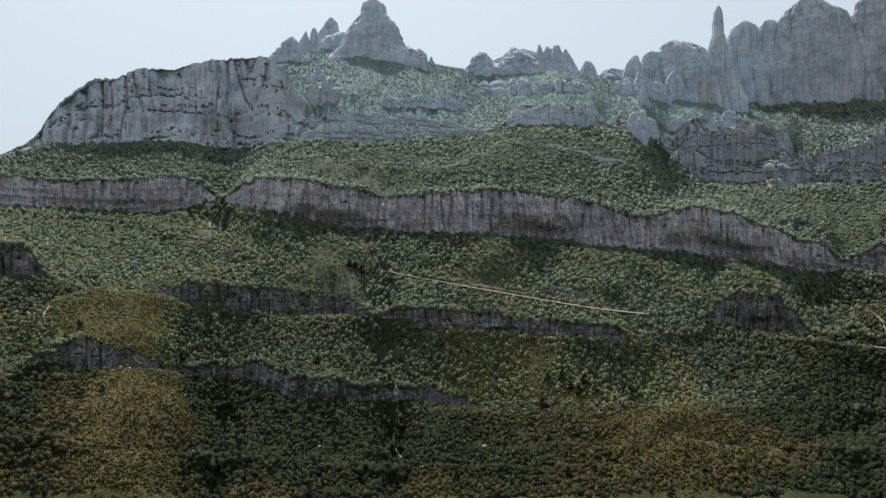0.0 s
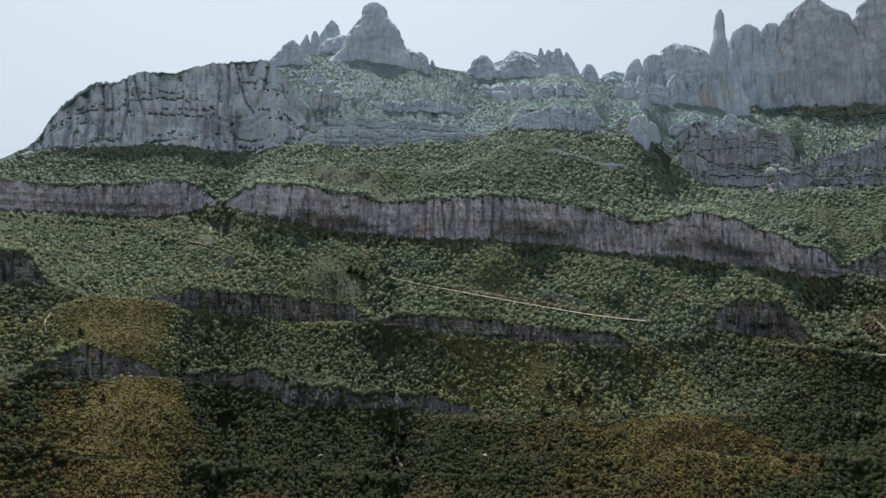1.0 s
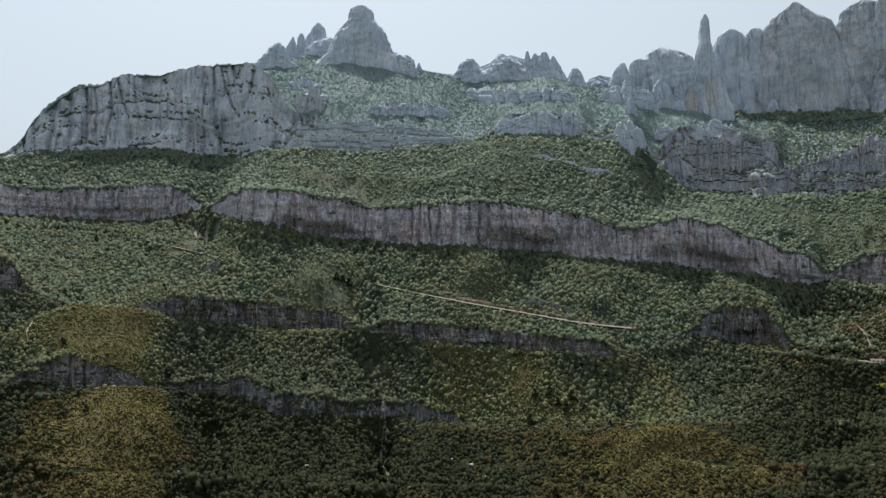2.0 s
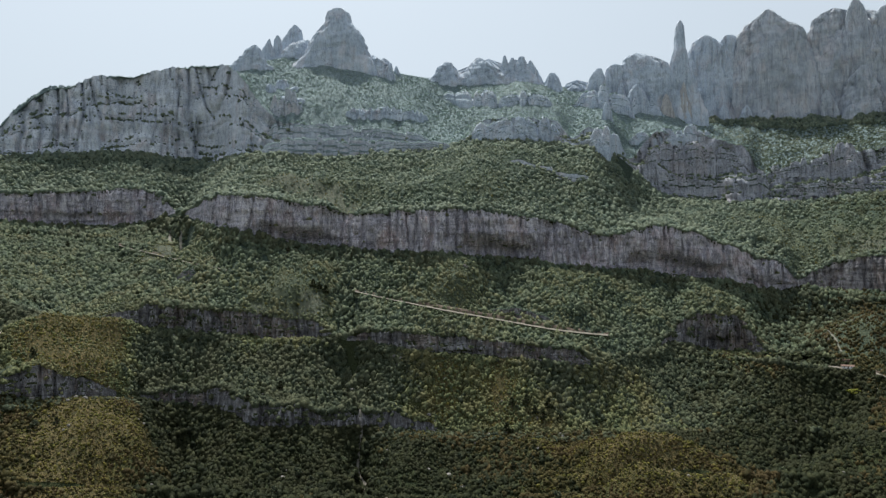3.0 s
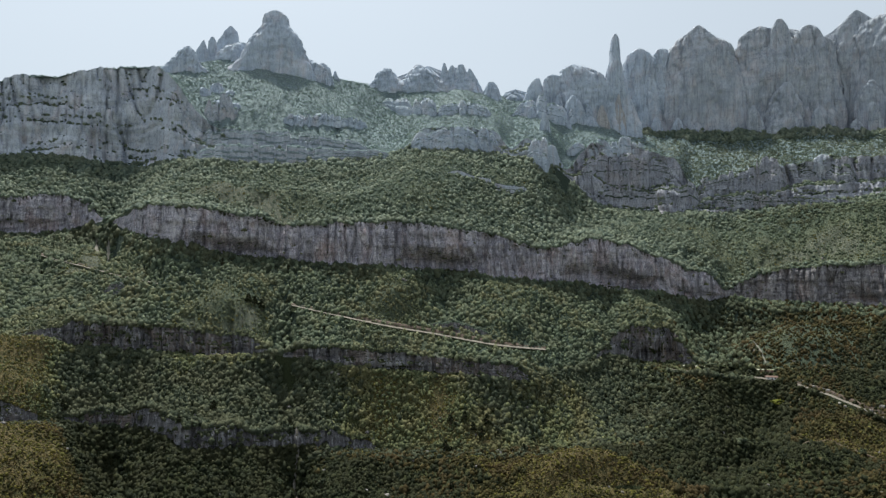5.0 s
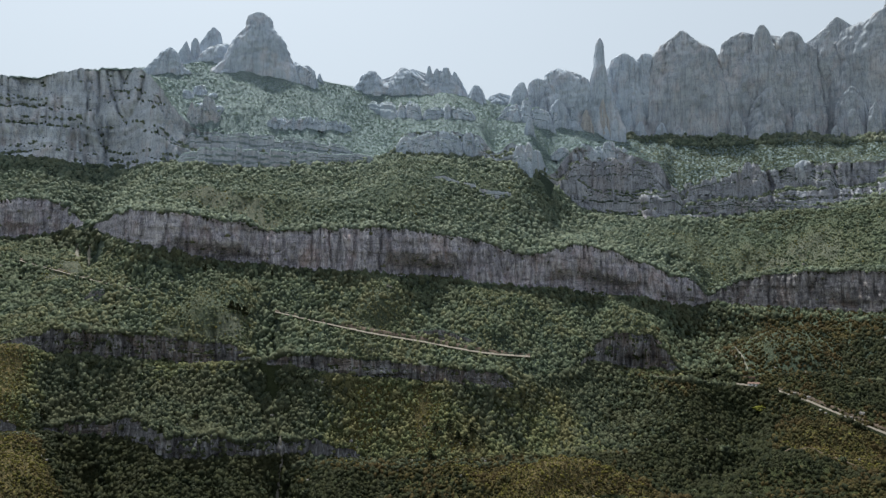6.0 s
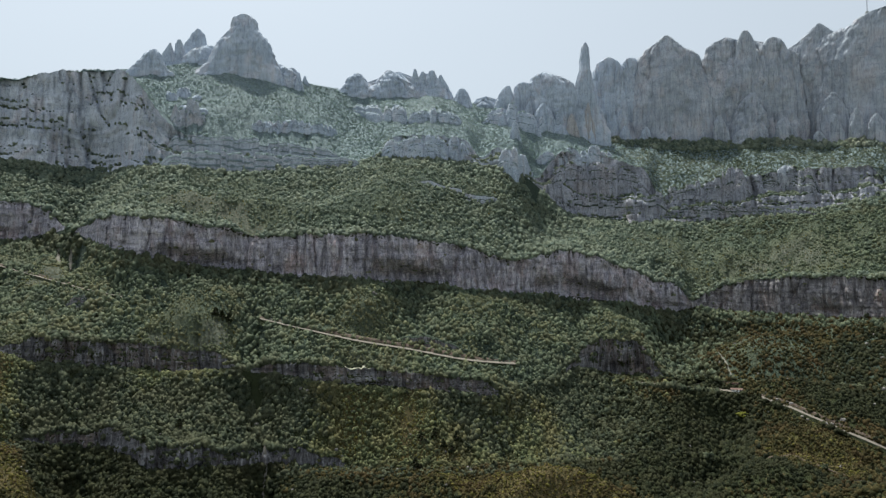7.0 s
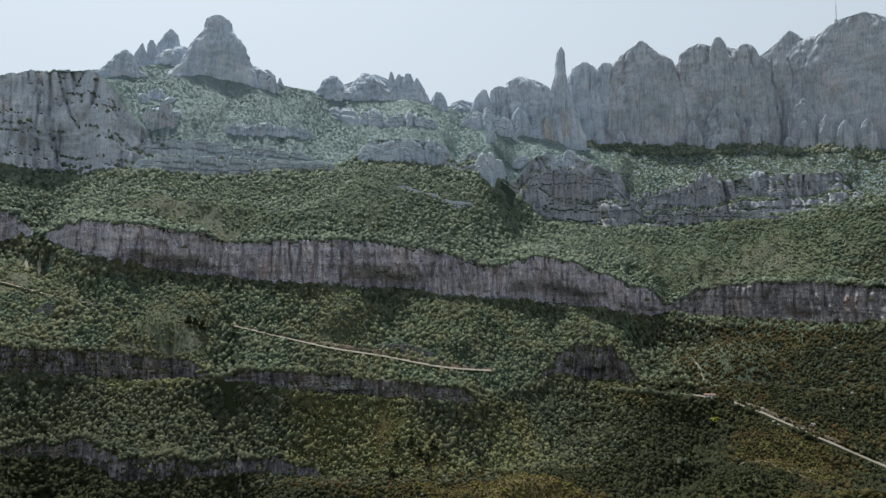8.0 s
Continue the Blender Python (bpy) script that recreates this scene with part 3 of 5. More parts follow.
LINES = {"road_west": line_points(ROAD_WEST, 8), "road_centre": line_points(ROAD_CENTRE, 8), "road_middle": line_points(ROAD_MIDDLE, 6), "road_east": line_points(ROAD_EAST, 6)}
# the slopes are cut to a plain bench along the roads
for name, i in (("road_west", 8), ("road_centre", 8), ("road_middle", 6), ("road_east", 6)):
    la, lr, lz = LINES[name]
    inside = np.clip(np.minimum(AZ - la[0], la[-1] - AZ) / 0.4, 0, 1)[None, :]
    d = SEGMENTS[i][0] - np.interp(AZ, la, lr)[None, :]
    w = np.clip((34 - np.abs(d)) / 22, 0, 1) * inside
    w = w * w * (3 - 2 * w)
    SURFACE[i][..., 2] += w * (np.interp(AZ, la, lz)[None, :] + 0.5 * d - SURFACE[i][..., 2])

NAMES = {"ledge": ("cliff_foreground", ROCK_LOW, EARTH, "low dark rock ledges on the near spurs"),
         "lower": ("cliff_lower", ROCK_LOW, EARTH, "low grey-brown rock bands among scrub"),
         "middle": ("cliff_middle", ROCK_LOW, EARTH, "broken dark rock band above the wooded slope"),
         "main": ("cliff_main", ROCK_MAIN, EARTH, "long grey-brown rock wall with pale and ochre streaks"),
         "upper": ("cliff_upper", ROCK_UPPER, EARTH_MID, "conglomerate rock wall under the ridge, haze in its colour")}
for i, kind in enumerate(KINDS):
    if kind == "slope":
        continue
    name, rock, soil, label = NAMES[kind]
    me = grid_mesh(name, SURFACE[i])
    me.materials.append(rock)
    me.materials.append(soil)
    h = FACE[kind]
    low = np.tile(((h[:-1] + h[1:]) / 2 < 5), STEPS[i])
    # earth lies on the ledges and where the wall dies out
    P = SURFACE[i]
    nrm = np.cross(P[:-1, 1:] - P[:-1, :-1], P[1:, :-1] - P[:-1, :-1])
    steep = np.where(np.linspace(0, 1, STEPS[i])[:, None] > 0.94, 0.5, 0.96) if kind == "main" else 0.72 if kind == "upper" else 0.62
    flat = np.abs(nrm[..., 2]) / np.maximum(np.linalg.norm(nrm, axis=-1), 1e-9) > steep
    index = (low | flat.ravel()).astype(np.int32)
    if kind == "main":
        # browner, darker rock east of the notch
        me.materials.append(ROCK_BROWN)
        me.materials.append(soil)
        index = index + np.tile(np.where(AZ[:-1] > 28.6, 2, 0), STEPS[i])
    if kind == "upper":
        # less haze in the rock and soil colours towards the east
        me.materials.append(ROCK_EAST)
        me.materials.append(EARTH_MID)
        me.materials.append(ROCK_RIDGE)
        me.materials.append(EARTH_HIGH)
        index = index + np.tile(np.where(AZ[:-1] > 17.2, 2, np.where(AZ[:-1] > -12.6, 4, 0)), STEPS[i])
    me.polygons.foreach_set("material_index", index.astype(np.int32))
    me.attributes.new("dryness", "FLOAT", "POINT").data.foreach_set("value", np.full(P.shape[0] * P.shape[1], 0.1, np.float32))
    tagged(new(name, me), label, "cliff", kind="structure")
# the slopes between the cliffs
SURFACE_EAST = np.interp(AZ[:-1], [20, 27], [0, 0.6])
SLOPE_NAMES = {0: "ground_valley", 1: "ground_valley_edge", 2: "ground_near", 4: "ground_foreground", 6: "ground_lower_slope", 8: "ground_wooded_slope", 10: "ground_upper_slope",
               12: "ground_high_slope", 13: "ground_back_slope", 14: "ground_back_valley"}
for i, name in SLOPE_NAMES.items():
    me = smooth(grid_mesh(name, SURFACE[i]))
    # higher slopes take earth with more haze in its colour
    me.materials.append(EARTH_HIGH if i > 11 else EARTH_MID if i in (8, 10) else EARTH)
    if i == 12:
        # less haze in the soil colour on the east of the high slopes
        me.materials.append(EARTH_MID)
        me.polygons.foreach_set("material_index", (SURFACE_EAST[None, :] > np.random.default_rng(5).uniform(0, 1, (STEPS[i], COLUMNS - 1))).astype(np.int32).ravel())
    lift = spurs(AZ[None, :] + 0 * SEGMENTS[i][0], SEGMENTS[i][0])
    me.attributes.new("dryness", "FLOAT", "POINT").data.foreach_set("value", dryness(SURFACE[i], lift).astype(np.float32).ravel())
    tagged(new(name, me), "mountain slope of dry earth and low scrub", "ground", kind="structure")
# the plain all round, out to the horizon; unseen, pale to bounce light up
rad = np.array([0, 60, 130, 300, 700, 1300, 2200, 3300, 4800.0])[:, None]
ang = np.linspace(0, 2 * np.pi, 97)[None, :-1]
plain_z = -9 + 6 * perlin(rad * np.sin(ang) / 400, rad * np.cos(ang) / 400, 0.5) - 8
me = smooth(grid_mesh("ground", np.stack([rad * np.sin(ang), rad * np.cos(ang), plain_z + 0 * rad], -1), wrap=True))
me.materials.append(BOUNCE_FLOOR)
tagged(new("ground", me), "wide unseen valley floor, pale to bounce light onto the cliffs", "ground", kind="structure")


# ---- roads, paths and scree, laid on the slopes ----
_order = [i for i in range(len(SEGMENTS))]
_all_r = np.concatenate([SEGMENTS[i][0] for i in _order], 0)
_all_z = np.concatenate([SURFACE[i][..., 2] for i in _order], 0)


def ground_at(bearing, distance):
    """Height of the mountainside at a bearing and distance."""
    c = float(np.interp(bearing, AZ, np.arange(COLUMNS)))
    lo = int(c)
    z = []
    for k in (lo, min(lo + 1, COLUMNS - 1)):
        rk = np.maximum.accumulate(_all_r[:, k])
        z.append(np.interp(distance, rk, _all_z[:, k]))
    return z[0] * (1 - c + lo) + z[1] * (c - lo)


def spot(bearing, distance, lift=0.0):
    b = radians(bearing)
    return Vector((distance * math.sin(b), distance * math.cos(b), ground_at(bearing, distance) + lift))


FOOTPATH = [(-28.55, 850), (-28.75, 840), (-28.6, 826), (-28.95, 812), (-28.85, 802)]


# how far below and above each road the scrub is cleared
CLEARED = {"road_west": (1, 2.5), "road_centre": (6, 4), "road_middle": (2, 4), "road_east": (6, 3)}


def strip(name, points, section, material, wobble=0.0):
    """A ribbon along a line: section lists (offset up the slope, height) pairs."""
    a, r, z = points
    rows = []
    for k, (off, up) in enumerate(section):
        n1 = perlin(a * 4.1, k * 3.7, 0.4) * wobble
        n2 = perlin(a * 6.3, k * 5.1, 2.4) * wobble
        b = np.radians(a)
        d = r + off + n1
        rows.append(np.stack([d * np.sin(b), d * np.cos(b), z + up + n2], -1))
    me = smooth(grid_mesh(name, np.stack(rows, 0)))
    me.materials.append(material)
    return new(name, me)


TARMAC = plain_material("pale_worn_tarmac", (0.15, 0.132, 0.108), 0.9, 0.15)
CUT = plain_material("red_brown_earth_cut", (0.08, 0.06, 0.045), 0.95, 0.5, 0.25)
STONE = plain_material("pale_parapet_stone", (0.15, 0.136, 0.112), 0.9, 0.25)
SCREE = plain_material("grey_buff_scree", (0.15, 0.14, 0.115), 0.95, 0.35, 0.8)
DUST = plain_material("pale_dusty_path", (0.26, 0.225, 0.18), 0.95, 0.2)
for name, pts in LINES.items():
    tagged(strip(name, pts, [(-4.6, 0.3), (-2.0, 0.8), (1.0, 1.3), (3.4, 1.6)], TARMAC, 0.5), "pale worn mountain road cut into the slope", "road", kind="structure")
    high = np.interp(pts[0], [-22, -5, -2, 0, 11, 14, 33, 35, 46], [0.5, 0.3, 0.5, 1.0, 1.1, 0.4, 0.4, 0.9, 0.9])
    tagged(strip(name + "_bank", pts, [(3.4, 1.5), (4.4, 1.6 + 1.0 * high), (6.0, 2.2 + 2.6 * high), (8.5, 2.5 + 3.2 * high), (14.0, 3.0)], CUT, 1.8), "red-brown earth bank above the road", "bank", kind="structure")
    tagged(strip(name + "_fill", pts, [(-9.0, -7.0), (-6.5, -3.0), (-5.0, -0.6), (-4.6, 0.25)], EARTH, 0.7), "rough earth fill below the road", "bank", kind="structure")
for name in ("road_centre", "road_east"):
    a, r, z = LINES[name]
    parapet = strip(name + "_parapet", (a, r, z), [(-4.6, -0.6), (-4.6, 0.55), (-4.1, 0.6), (-4.1, 0.3)], STONE, 0.25)
    tagged(parapet, "low pale stone parapet along the road", "parapet", kind="structure")


PATHS = []


def footpath(name, line, width, material, label):
    n = 40
    PATHS.append((line, width))
    t = np.linspace(0, 1, n)
    k = np.linspace(0, 1, len(line))
    a = np.interp(t, k, [p[0] for p in line]) + 0.05 * perlin(t * 9, 0.3, 0.1)
    r = np.interp(t, k, [p[1] for p in line])
    rows = []
    for side in (-0.5, 0.0, 0.5):
        w = width * (1 + 0.6 * perlin(t * 14, side, 0.2)) * side
        aa = a + np.degrees(w / r)
        rows.append(np.array([spot(x, y, 0.9) for x, y in zip(aa, r)]))
    me = smooth(grid_mesh(name, np.stack(rows, 0)))
    me.materials.append(material)
    return tagged(new(name, me), label, "path", kind="structure")


footpath("path", FOOTPATH, 1.5, DUST, "pale dusty footpath on the open rib")
footpath("scree", [(-18.0, 1172), (-17.95, 1155), (-18.1, 1135), (-17.9, 1112)], 5.0, SCREE, "pale scree run in the steep gully")
footpath("scree_east", [(-17.1, 1150), (-17.3, 1130), (-17.2, 1105)], 4.0, SCREE, "pale scree run in the steep gully")
footpath("track", [(33.85, 774), (35.37, 789), (36.45, 772), (37.17, 788), (38.92, 765), (40.29, 770)], 3.0, CUT, "red-brown earth track through the dry scrub")
footpath("scree_gully", [(30.01, 1079), (30.5, 1055), (30.79, 1037), (31.1, 1015), (31.36, 994), (31.6, 975)], 1.5, SCREE, "pale stony run in the gully above the shed")
footpath("stream_bed", [(-3.9, 752), (-3.6, 735), (-3.9, 715), (-3.2, 695), (-3.5, 672), (-2.6, 650)], 2.4, STONE, "dry pale stony stream bed among the trees")


def off_road(p):
    """True where no road or path corridor lies."""
    a, r = np.degrees(np.arctan2(p[:, 0], p[:, 1])), np.hypot(p[:, 0], p[:, 1])
    ok = np.ones(len(p), bool)
    for line, width in PATHS:
        for (a0, r0), (a1, r1) in zip(line, line[1:]):
            x0, y0, x1, y1 = r0 * math.sin(radians(a0)), r0 * math.cos(radians(a0)), r1 * math.sin(radians(a1)), r1 * math.cos(radians(a1))
            t = np.clip(((p[:, 0] - x0) * (x1 - x0) + (p[:, 1] - y0) * (y1 - y0)) / ((x1 - x0) ** 2 + (y1 - y0) ** 2), -0.05, 1.05)
            ok &= np.hypot(p[:, 0] - x0 - t * (x1 - x0), p[:, 1] - y0 - t * (y1 - y0)) > 0.5 * width + 1.2
    for name, (la, lr, lz) in LINES.items():
        below, above = CLEARED[name]
        d = r - np.interp(a, la, lr)
        open_to_view = (a > la[0]) & (a < la[-1])
        if name == "road_east":
            open_to_view &= ((a > 35.3) & (a < 37.3)) | (a > 39.1)
        if name == "road_middle":
            open_to_view &= a > 30.8
        ok &= ~(open_to_view & (d > -below) & (d < above))
    return ok


# ---- rock towers on the ridge ----
def rock_tower(name, bearing, distance, foot, outline, label, deep=0.75, flute=0.55, columns=76, rows=56, sink=80, material=None):
    """A tower of rock whose outline, foot to top, is given as (height, left edge, right edge)."""
    o = np.array(outline, float)
    top = o[-1, 0]
    t = np.linspace(0, 1, rows) ** 0.85
    h = np.concatenate([[-sink], t * top])
    left, right = np.interp(h, o[:, 0], o[:, 1]), np.interp(h, o[:, 0], o[:, 2])
    mid, half = (left + right) / 2, (right - left) / 2
    # most columns on the side that faces the valley
    back = int(0.28 * columns)
    ang = np.concatenate([np.linspace(0, np.pi, back, endpoint=False), np.linspace(np.pi, 2 * np.pi, columns - back, endpoint=False)])[None, :]
    c, s = np.cos(ang), np.sin(ang)
    ex = np.sign(c) * np.abs(c) ** 0.8
    ey = np.sign(s) * np.abs(s) ** 0.8
    depth = min(0.45 * deep * half.max(), 36.0) * (1 - 0.6 * np.clip(h / top, 0, 1) ** 3)
    depth = np.where(half < 0.3 * depth, np.minimum(depth, 3.0 * half), depth)
    x = mid[:, None] + half[:, None] * ex
    y = depth[:, None] * ey
    z = h[:, None] + 0 * x
    seed = bearing * 3.1
    size = np.maximum(half, 3)[:, None]
    scale = np.clip(size / 22, 0.12, 1.5)
    arc = ang * size
    gx, gy = x / 14, y / 14
    flare = np.clip(-z / sink, 0, 1)
    d = 5.0 * perlin(x / 34 + seed, y / 34, z / 80) + 9.0 * flute * perlin(x / 75 + seed, y / 75, z / 110 + 2) + 5.0 * flute * (0.4 - billow(gx + seed, gy, z / 130 + 0.3 * gx, 3))
    d = d + 3.6 * flute * (0.4 - billow(x / 6.5 + seed, y / 6.5, z / 62, 2)) + 4.0 * flute * (0.4 - billow(x / 30 - seed, y / 26, z / 85, 2))
    d = d - 6.0 * flute ** 2 * np.maximum(0, 0.04 - np.abs(perlin(x / 48 - seed, y / 48, z / 330 + 7))) / 0.04
    d = d - 8.0 * 0.6 * flute ** 1.5 * np.maximum(0, 0.09 - np.abs(perlin(x / 19 + seed, y / 19, z / 150 + 4))) / 0.09
    d = d + 1.5 * fbm(x / 9 + seed, y / 9, z / 11, 4) + 0.4 * np.tanh(5 * perlin(x / 40 + seed, y / 40, z / 9))
    d = d * scale + flare * 0.12 * size
    x, y = x + d * ex, y + d * ey * 1.3
    z = z + (1.4 * perlin(x / 7, y / 7, seed) + 3.0 * (0.3 - billow(x / 13, y / 13, seed, 2))) * scale * np.clip(h[:, None] / top * 2.5 - 1.5, 0, 1)
    cap = np.stack([np.full(columns, mid[-1]), 0 * ang[0], np.full(columns, top + 0.35 * half[-1])], -1)[None]
    P = np.concatenate([np.stack([x, y, z], -1), cap], 0)
    me = grid_mesh(name, P, wrap=True)
    # towers further east get the rock with less haze in it
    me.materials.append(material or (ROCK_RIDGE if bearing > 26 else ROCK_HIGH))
    me.materials.append(EARTH_HIGH)
    # soil colour painted on the level heads to dim their sunlit caps
    nz = np.empty(len(me.polygons) * 3, np.float32)
    me.polygons.foreach_get("normal", nz)
    me.polygons.foreach_set("material_index", (np.abs(nz[2::3]) > 0.86).astype(np.int32))
    me.attributes.new("dryness", "FLOAT", "POINT").data.foreach_set("value", np.full(len(me.vertices), 0.15, np.float32))
    ob = new(name, me)
    b = radians(bearing)
    ob.matrix_world = Matrix.Translation((distance * math.sin(b), distance * math.cos(b), foot)) @ Matrix.Rotation(-b, 4, "Z")
    return tagged(ob, label, "rock tower")

rock_tower("rock_peak", -5.6, 1489, 691, [(-1, -112, 100), (20, -92, 86), (36, -74, 72), (51, -65, 64), (82, -52, 48), (105, -34, 31), (112, -28, 27), (132, -24, 22), (140, -15, 11)], "tall grey rock dome with a square cap on the ridge", flute=0.4, columns=110, rows=56)
rock_tower("rock_peak", -9.2, 1570, 742, [(0, -32, 32), (49, -19, 25), (70, -8, 19), (80, 0, 8)], "pointed grey rock cone beside the capped dome", flute=0.5)
rock_tower("rock_wall", -8.0, 1528, 698, [(0, -74, 72), (50, -57, 54), (66, -41, 36), (74, -20, 12)], "low grey rock wall joining the dome and the cone", flute=0.5)
rock_tower("rock_wall", -10.7, 1545, 690, [(0, -62, 60), (44, -48, 46), (58, -34, 30)], "low grey rock wall under the row of knobs", flute=0.5)
rock_tower("rock_wall", 6.5, 1602, 678, [(0, -128, 122), (34, -112, 108), (52, -100, 96), (60, -86, 84)], "long jagged grey rock wall behind the crags", flute=0.7, columns=110)
rock_tower("rock_crag", -10.3, 1540, 727, [(0, -16, 16), (28, -13, 11), (49, -11, 7), (58, -6, 2)], "small rounded grey rock knob on the crest")
rock_tower("rock_crag", -11.1, 1535, 721, [(0, -19, 19), (25, -14, 14), (42, -6, 9), (54, 1, 4)], "small rounded grey rock knob on the crest")
rock_tower("rock_crag", -12.3, 1470, 689, [(0, -44, 46), (10, -34, 34), (23, -23, 25), (39, -12, 19), (48, 1, 9)], "small rounded grey rock knob on the crest")
rock_tower("rock_crag", -2.1, 1500, 699, [(0, -28, 28), (26, -13, 19), (35, -2, 8)], "weathered grey rock crag on the skyline")
rock_tower("rock_crag", -3.0, 1495, 690, [(0, -40, 46), (22, -34, 34), (38, -22, 22), (47, -14, 8)], "weathered grey rock crag on the skyline", flute=0.7)
rock_tower("rock_crag", -0.9, 1530, 704, [(0, -13, 13), (15, -7, 5), (24, -4, 1)], "small rounded grey rock knob on the crest")
rock_tower("rock_crag", 3.1, 1585, 689, [(0, -66, 62), (16, -50, 46), (35, -34, 30), (54, -24, 22), (64, -6, 12)], "weathered grey rock crag on the skyline")
rock_tower("rock_crag", 6.3, 1590, 679, [(0, -82, 82), (24, -66, 56), (48, -53, 36), (70, -41, 11), (85, -23, -9)], "weathered grey rock crag on the skyline")
rock_tower("rock_needle", 7.8, 1590, 729, [(0, -12, 12), (28, -6, 6), (41, -3, 2)], "small sharp grey rock needle on the crest")
rock_tower("rock_needle", 8.4, 1592, 725, [(0, -17, 17), (26, -10, 10), (40, -3, 3)], "small sharp grey rock needle on the crest")
rock_tower("rock_needle", 9.2, 1590, 719, [(0, -21, 21), (33, -12, 10), (47, -8, 5)], "small sharp grey rock needle on the crest")
rock_tower("rock_needle", 10.0, 1588, 705, [(0, -25, 25), (36, -12, 7), (51, -7, -2)], "small sharp grey rock needle on the crest")
rock_tower("rock_crag", 8.9, 1595, 687, [(0, -69, 68), (42, -52, 45), (63, -42, 30)], "weathered grey rock crag on the skyline")
rock_tower("rock_crag", 11.6, 1560, 644, [(0, -54, 52), (14, -38, 36), (32, -26, 24), (60, -16, 15), (72, -9, 6)], "weathered grey rock crag on the skyline")
rock_tower("rock_wall", 13.5, 1580, 642, [(0, -60, 58), (16, -46, 44), (37, -31, 31), (56, -23, 22)], "steep pale grey rock wall with a jagged crest", flute=0.6)
rock_tower("rock_crag", 15.0, 1560, 618, [(0, -48, 46), (30, -32, 32), (67, -20, 24), (89, -11, 18), (103, 0, 12)], "weathered grey rock crag on the skyline")
rock_tower("rock_crag", 16.4, 1580, 620, [(0, -31, 31), (99, -19, 21), (112, -11, 16)], "weathered grey rock crag on the skyline")
rock_tower("rock_crag", 18.6, 1590, 611, [(0, -68, 66), (73, -59, 63), (119, -46, 51), (135, -41, 31), (142, -32, 9)], "weathered grey rock crag on the skyline", columns=110, rows=56)
rock_tower("rock_spire", 21.1, 1600, 622, [(0, -72, 60), (30, -50, 48), (62, -28, 36), (94, -17, 27), (123, -13, 23), (140, -7, 19), (161, -6, 18), (189, -2, 16), (200, 4, 11)], "slender free-standing grey rock needle on the ridge", columns=110, rows=56)
rock_tower("rock_wall", 23.2, 1680, 621, [(0, -48, 47), (112, -39, 38), (157, -33, 31), (179, -24, 21), (189, -10, 10)], "steep pale grey rock wall with a jagged crest", flute=0.6, columns=110, rows=56)
rock_tower("rock_wall", 24.8, 1690, 621, [(0, -32, 32), (173, -18, 21), (188, -9, 12)], "steep pale grey rock wall with a jagged crest", flute=0.6)
rock_tower("rock_wall", 27.9, 1690, 613, [(-1, -106, 102), (101, -94, 85), (186, -78, 64), (196, -68, 50), (214, -55, 24), (227, -37, 8), (239, -18, -4)], "steep pale grey rock wall with a jagged crest", flute=0.6, columns=110, rows=56)
rock_tower("rock_wall", 31.8, 1700, 608, [(0, -64, 62), (164, -51, 54), (212, -40, 43), (222, -29, 31)], "steep pale grey rock wall with a jagged crest", flute=0.6, columns=110, rows=56)
rock_tower("rock_wall", 33.2, 1708, 600, [(0, -122, 122), (185, -106, 106), (197, -92, 92), (209, -70, 62), (217, -55, 46)], "long grey rock wall behind the pillars", flute=0.8, columns=110, rows=56)
rock_tower("rock_wall", 24.0, 1696, 621, [(0, -62, 62), (150, -46, 46), (172, -30, 30)], "steep pale grey rock wall with a jagged crest", flute=0.6)
rock_tower("rock_wall", 39.3, 1728, 590, [(0, -72, 72), (200, -52, 56), (228, -36, 42), (236, -20, 30)], "steep pale grey rock wall beside the highest dome", flute=0.7)
rock_tower("rock_pillar", 33.1, 1685, 597, [(0, -44, 44), (179, -26, 31), (230, -13, 18), (246, -5, 8)], "fluted grey rock pillar in the ridge wall", columns=110, rows=56)
rock_tower("rock_pillar", 35.0, 1695, 595, [(0, -52, 50), (178, -34, 36), (216, -24, 24), (228, -9, 10)], "fluted grey rock pillar in the ridge wall", columns=110, rows=56)
rock_tower("rock_crag", 37.6, 1740, 596, [(0, -68, 66), (213, -50, 60), (233, -22, 48), (245, -6, 35), (258, 8, 18)], "weathered grey rock crag on the skyline", columns=110, rows=56)
rock_tower("rock_summit", 42.9, 1720, 573, [(0, -166, 149), (200, -148, 100), (236, -122, 74), (266, -87, 46), (283, -61, 21), (288, -23, 5)], "broad grey rock dome, the highest on the ridge", flute=0.55, columns=110, rows=56)


# slabs leaning on the foot of the ridge wall
_foot_rng = np.random.default_rng(77)


# ---- scrub and woods ----
def octa(rng, n):
    """n ragged little leaf clumps of eight faces: places (n, 6, 3)."""
    base = np.array([(1, 0, 0), (-1, 0, 0), (0, 1, 0), (0, -1, 0), (0, 0, 1), (0, 0, -1)], float)
    q = rng.normal(size=(n, 4))
    q /= np.linalg.norm(q, axis=1)[:, None]
    w, x, y, z = q.T
    R = np.stack([1 - 2 * (y * y + z * z), 2 * (x * y - w * z), 2 * (x * z + w * y), 2 * (x * y + w * z), 1 - 2 * (x * x + z * z), 2 * (y * z - w * x),
                  2 * (x * z - w * y), 2 * (y * z + w * x), 1 - 2 * (x * x + y * y)], -1).reshape(n, 3, 3)
    size = rng.uniform(0.75, 1.2, (n, len(base), 1))
    return np.einsum("nij,kj->nki", R, base) * size


OCTA_FACES = np.array([(0, 2, 4), (2, 1, 4), (1, 3, 4), (3, 0, 4), (2, 0, 5), (1, 2, 5), (3, 1, 5), (0, 3, 5)])
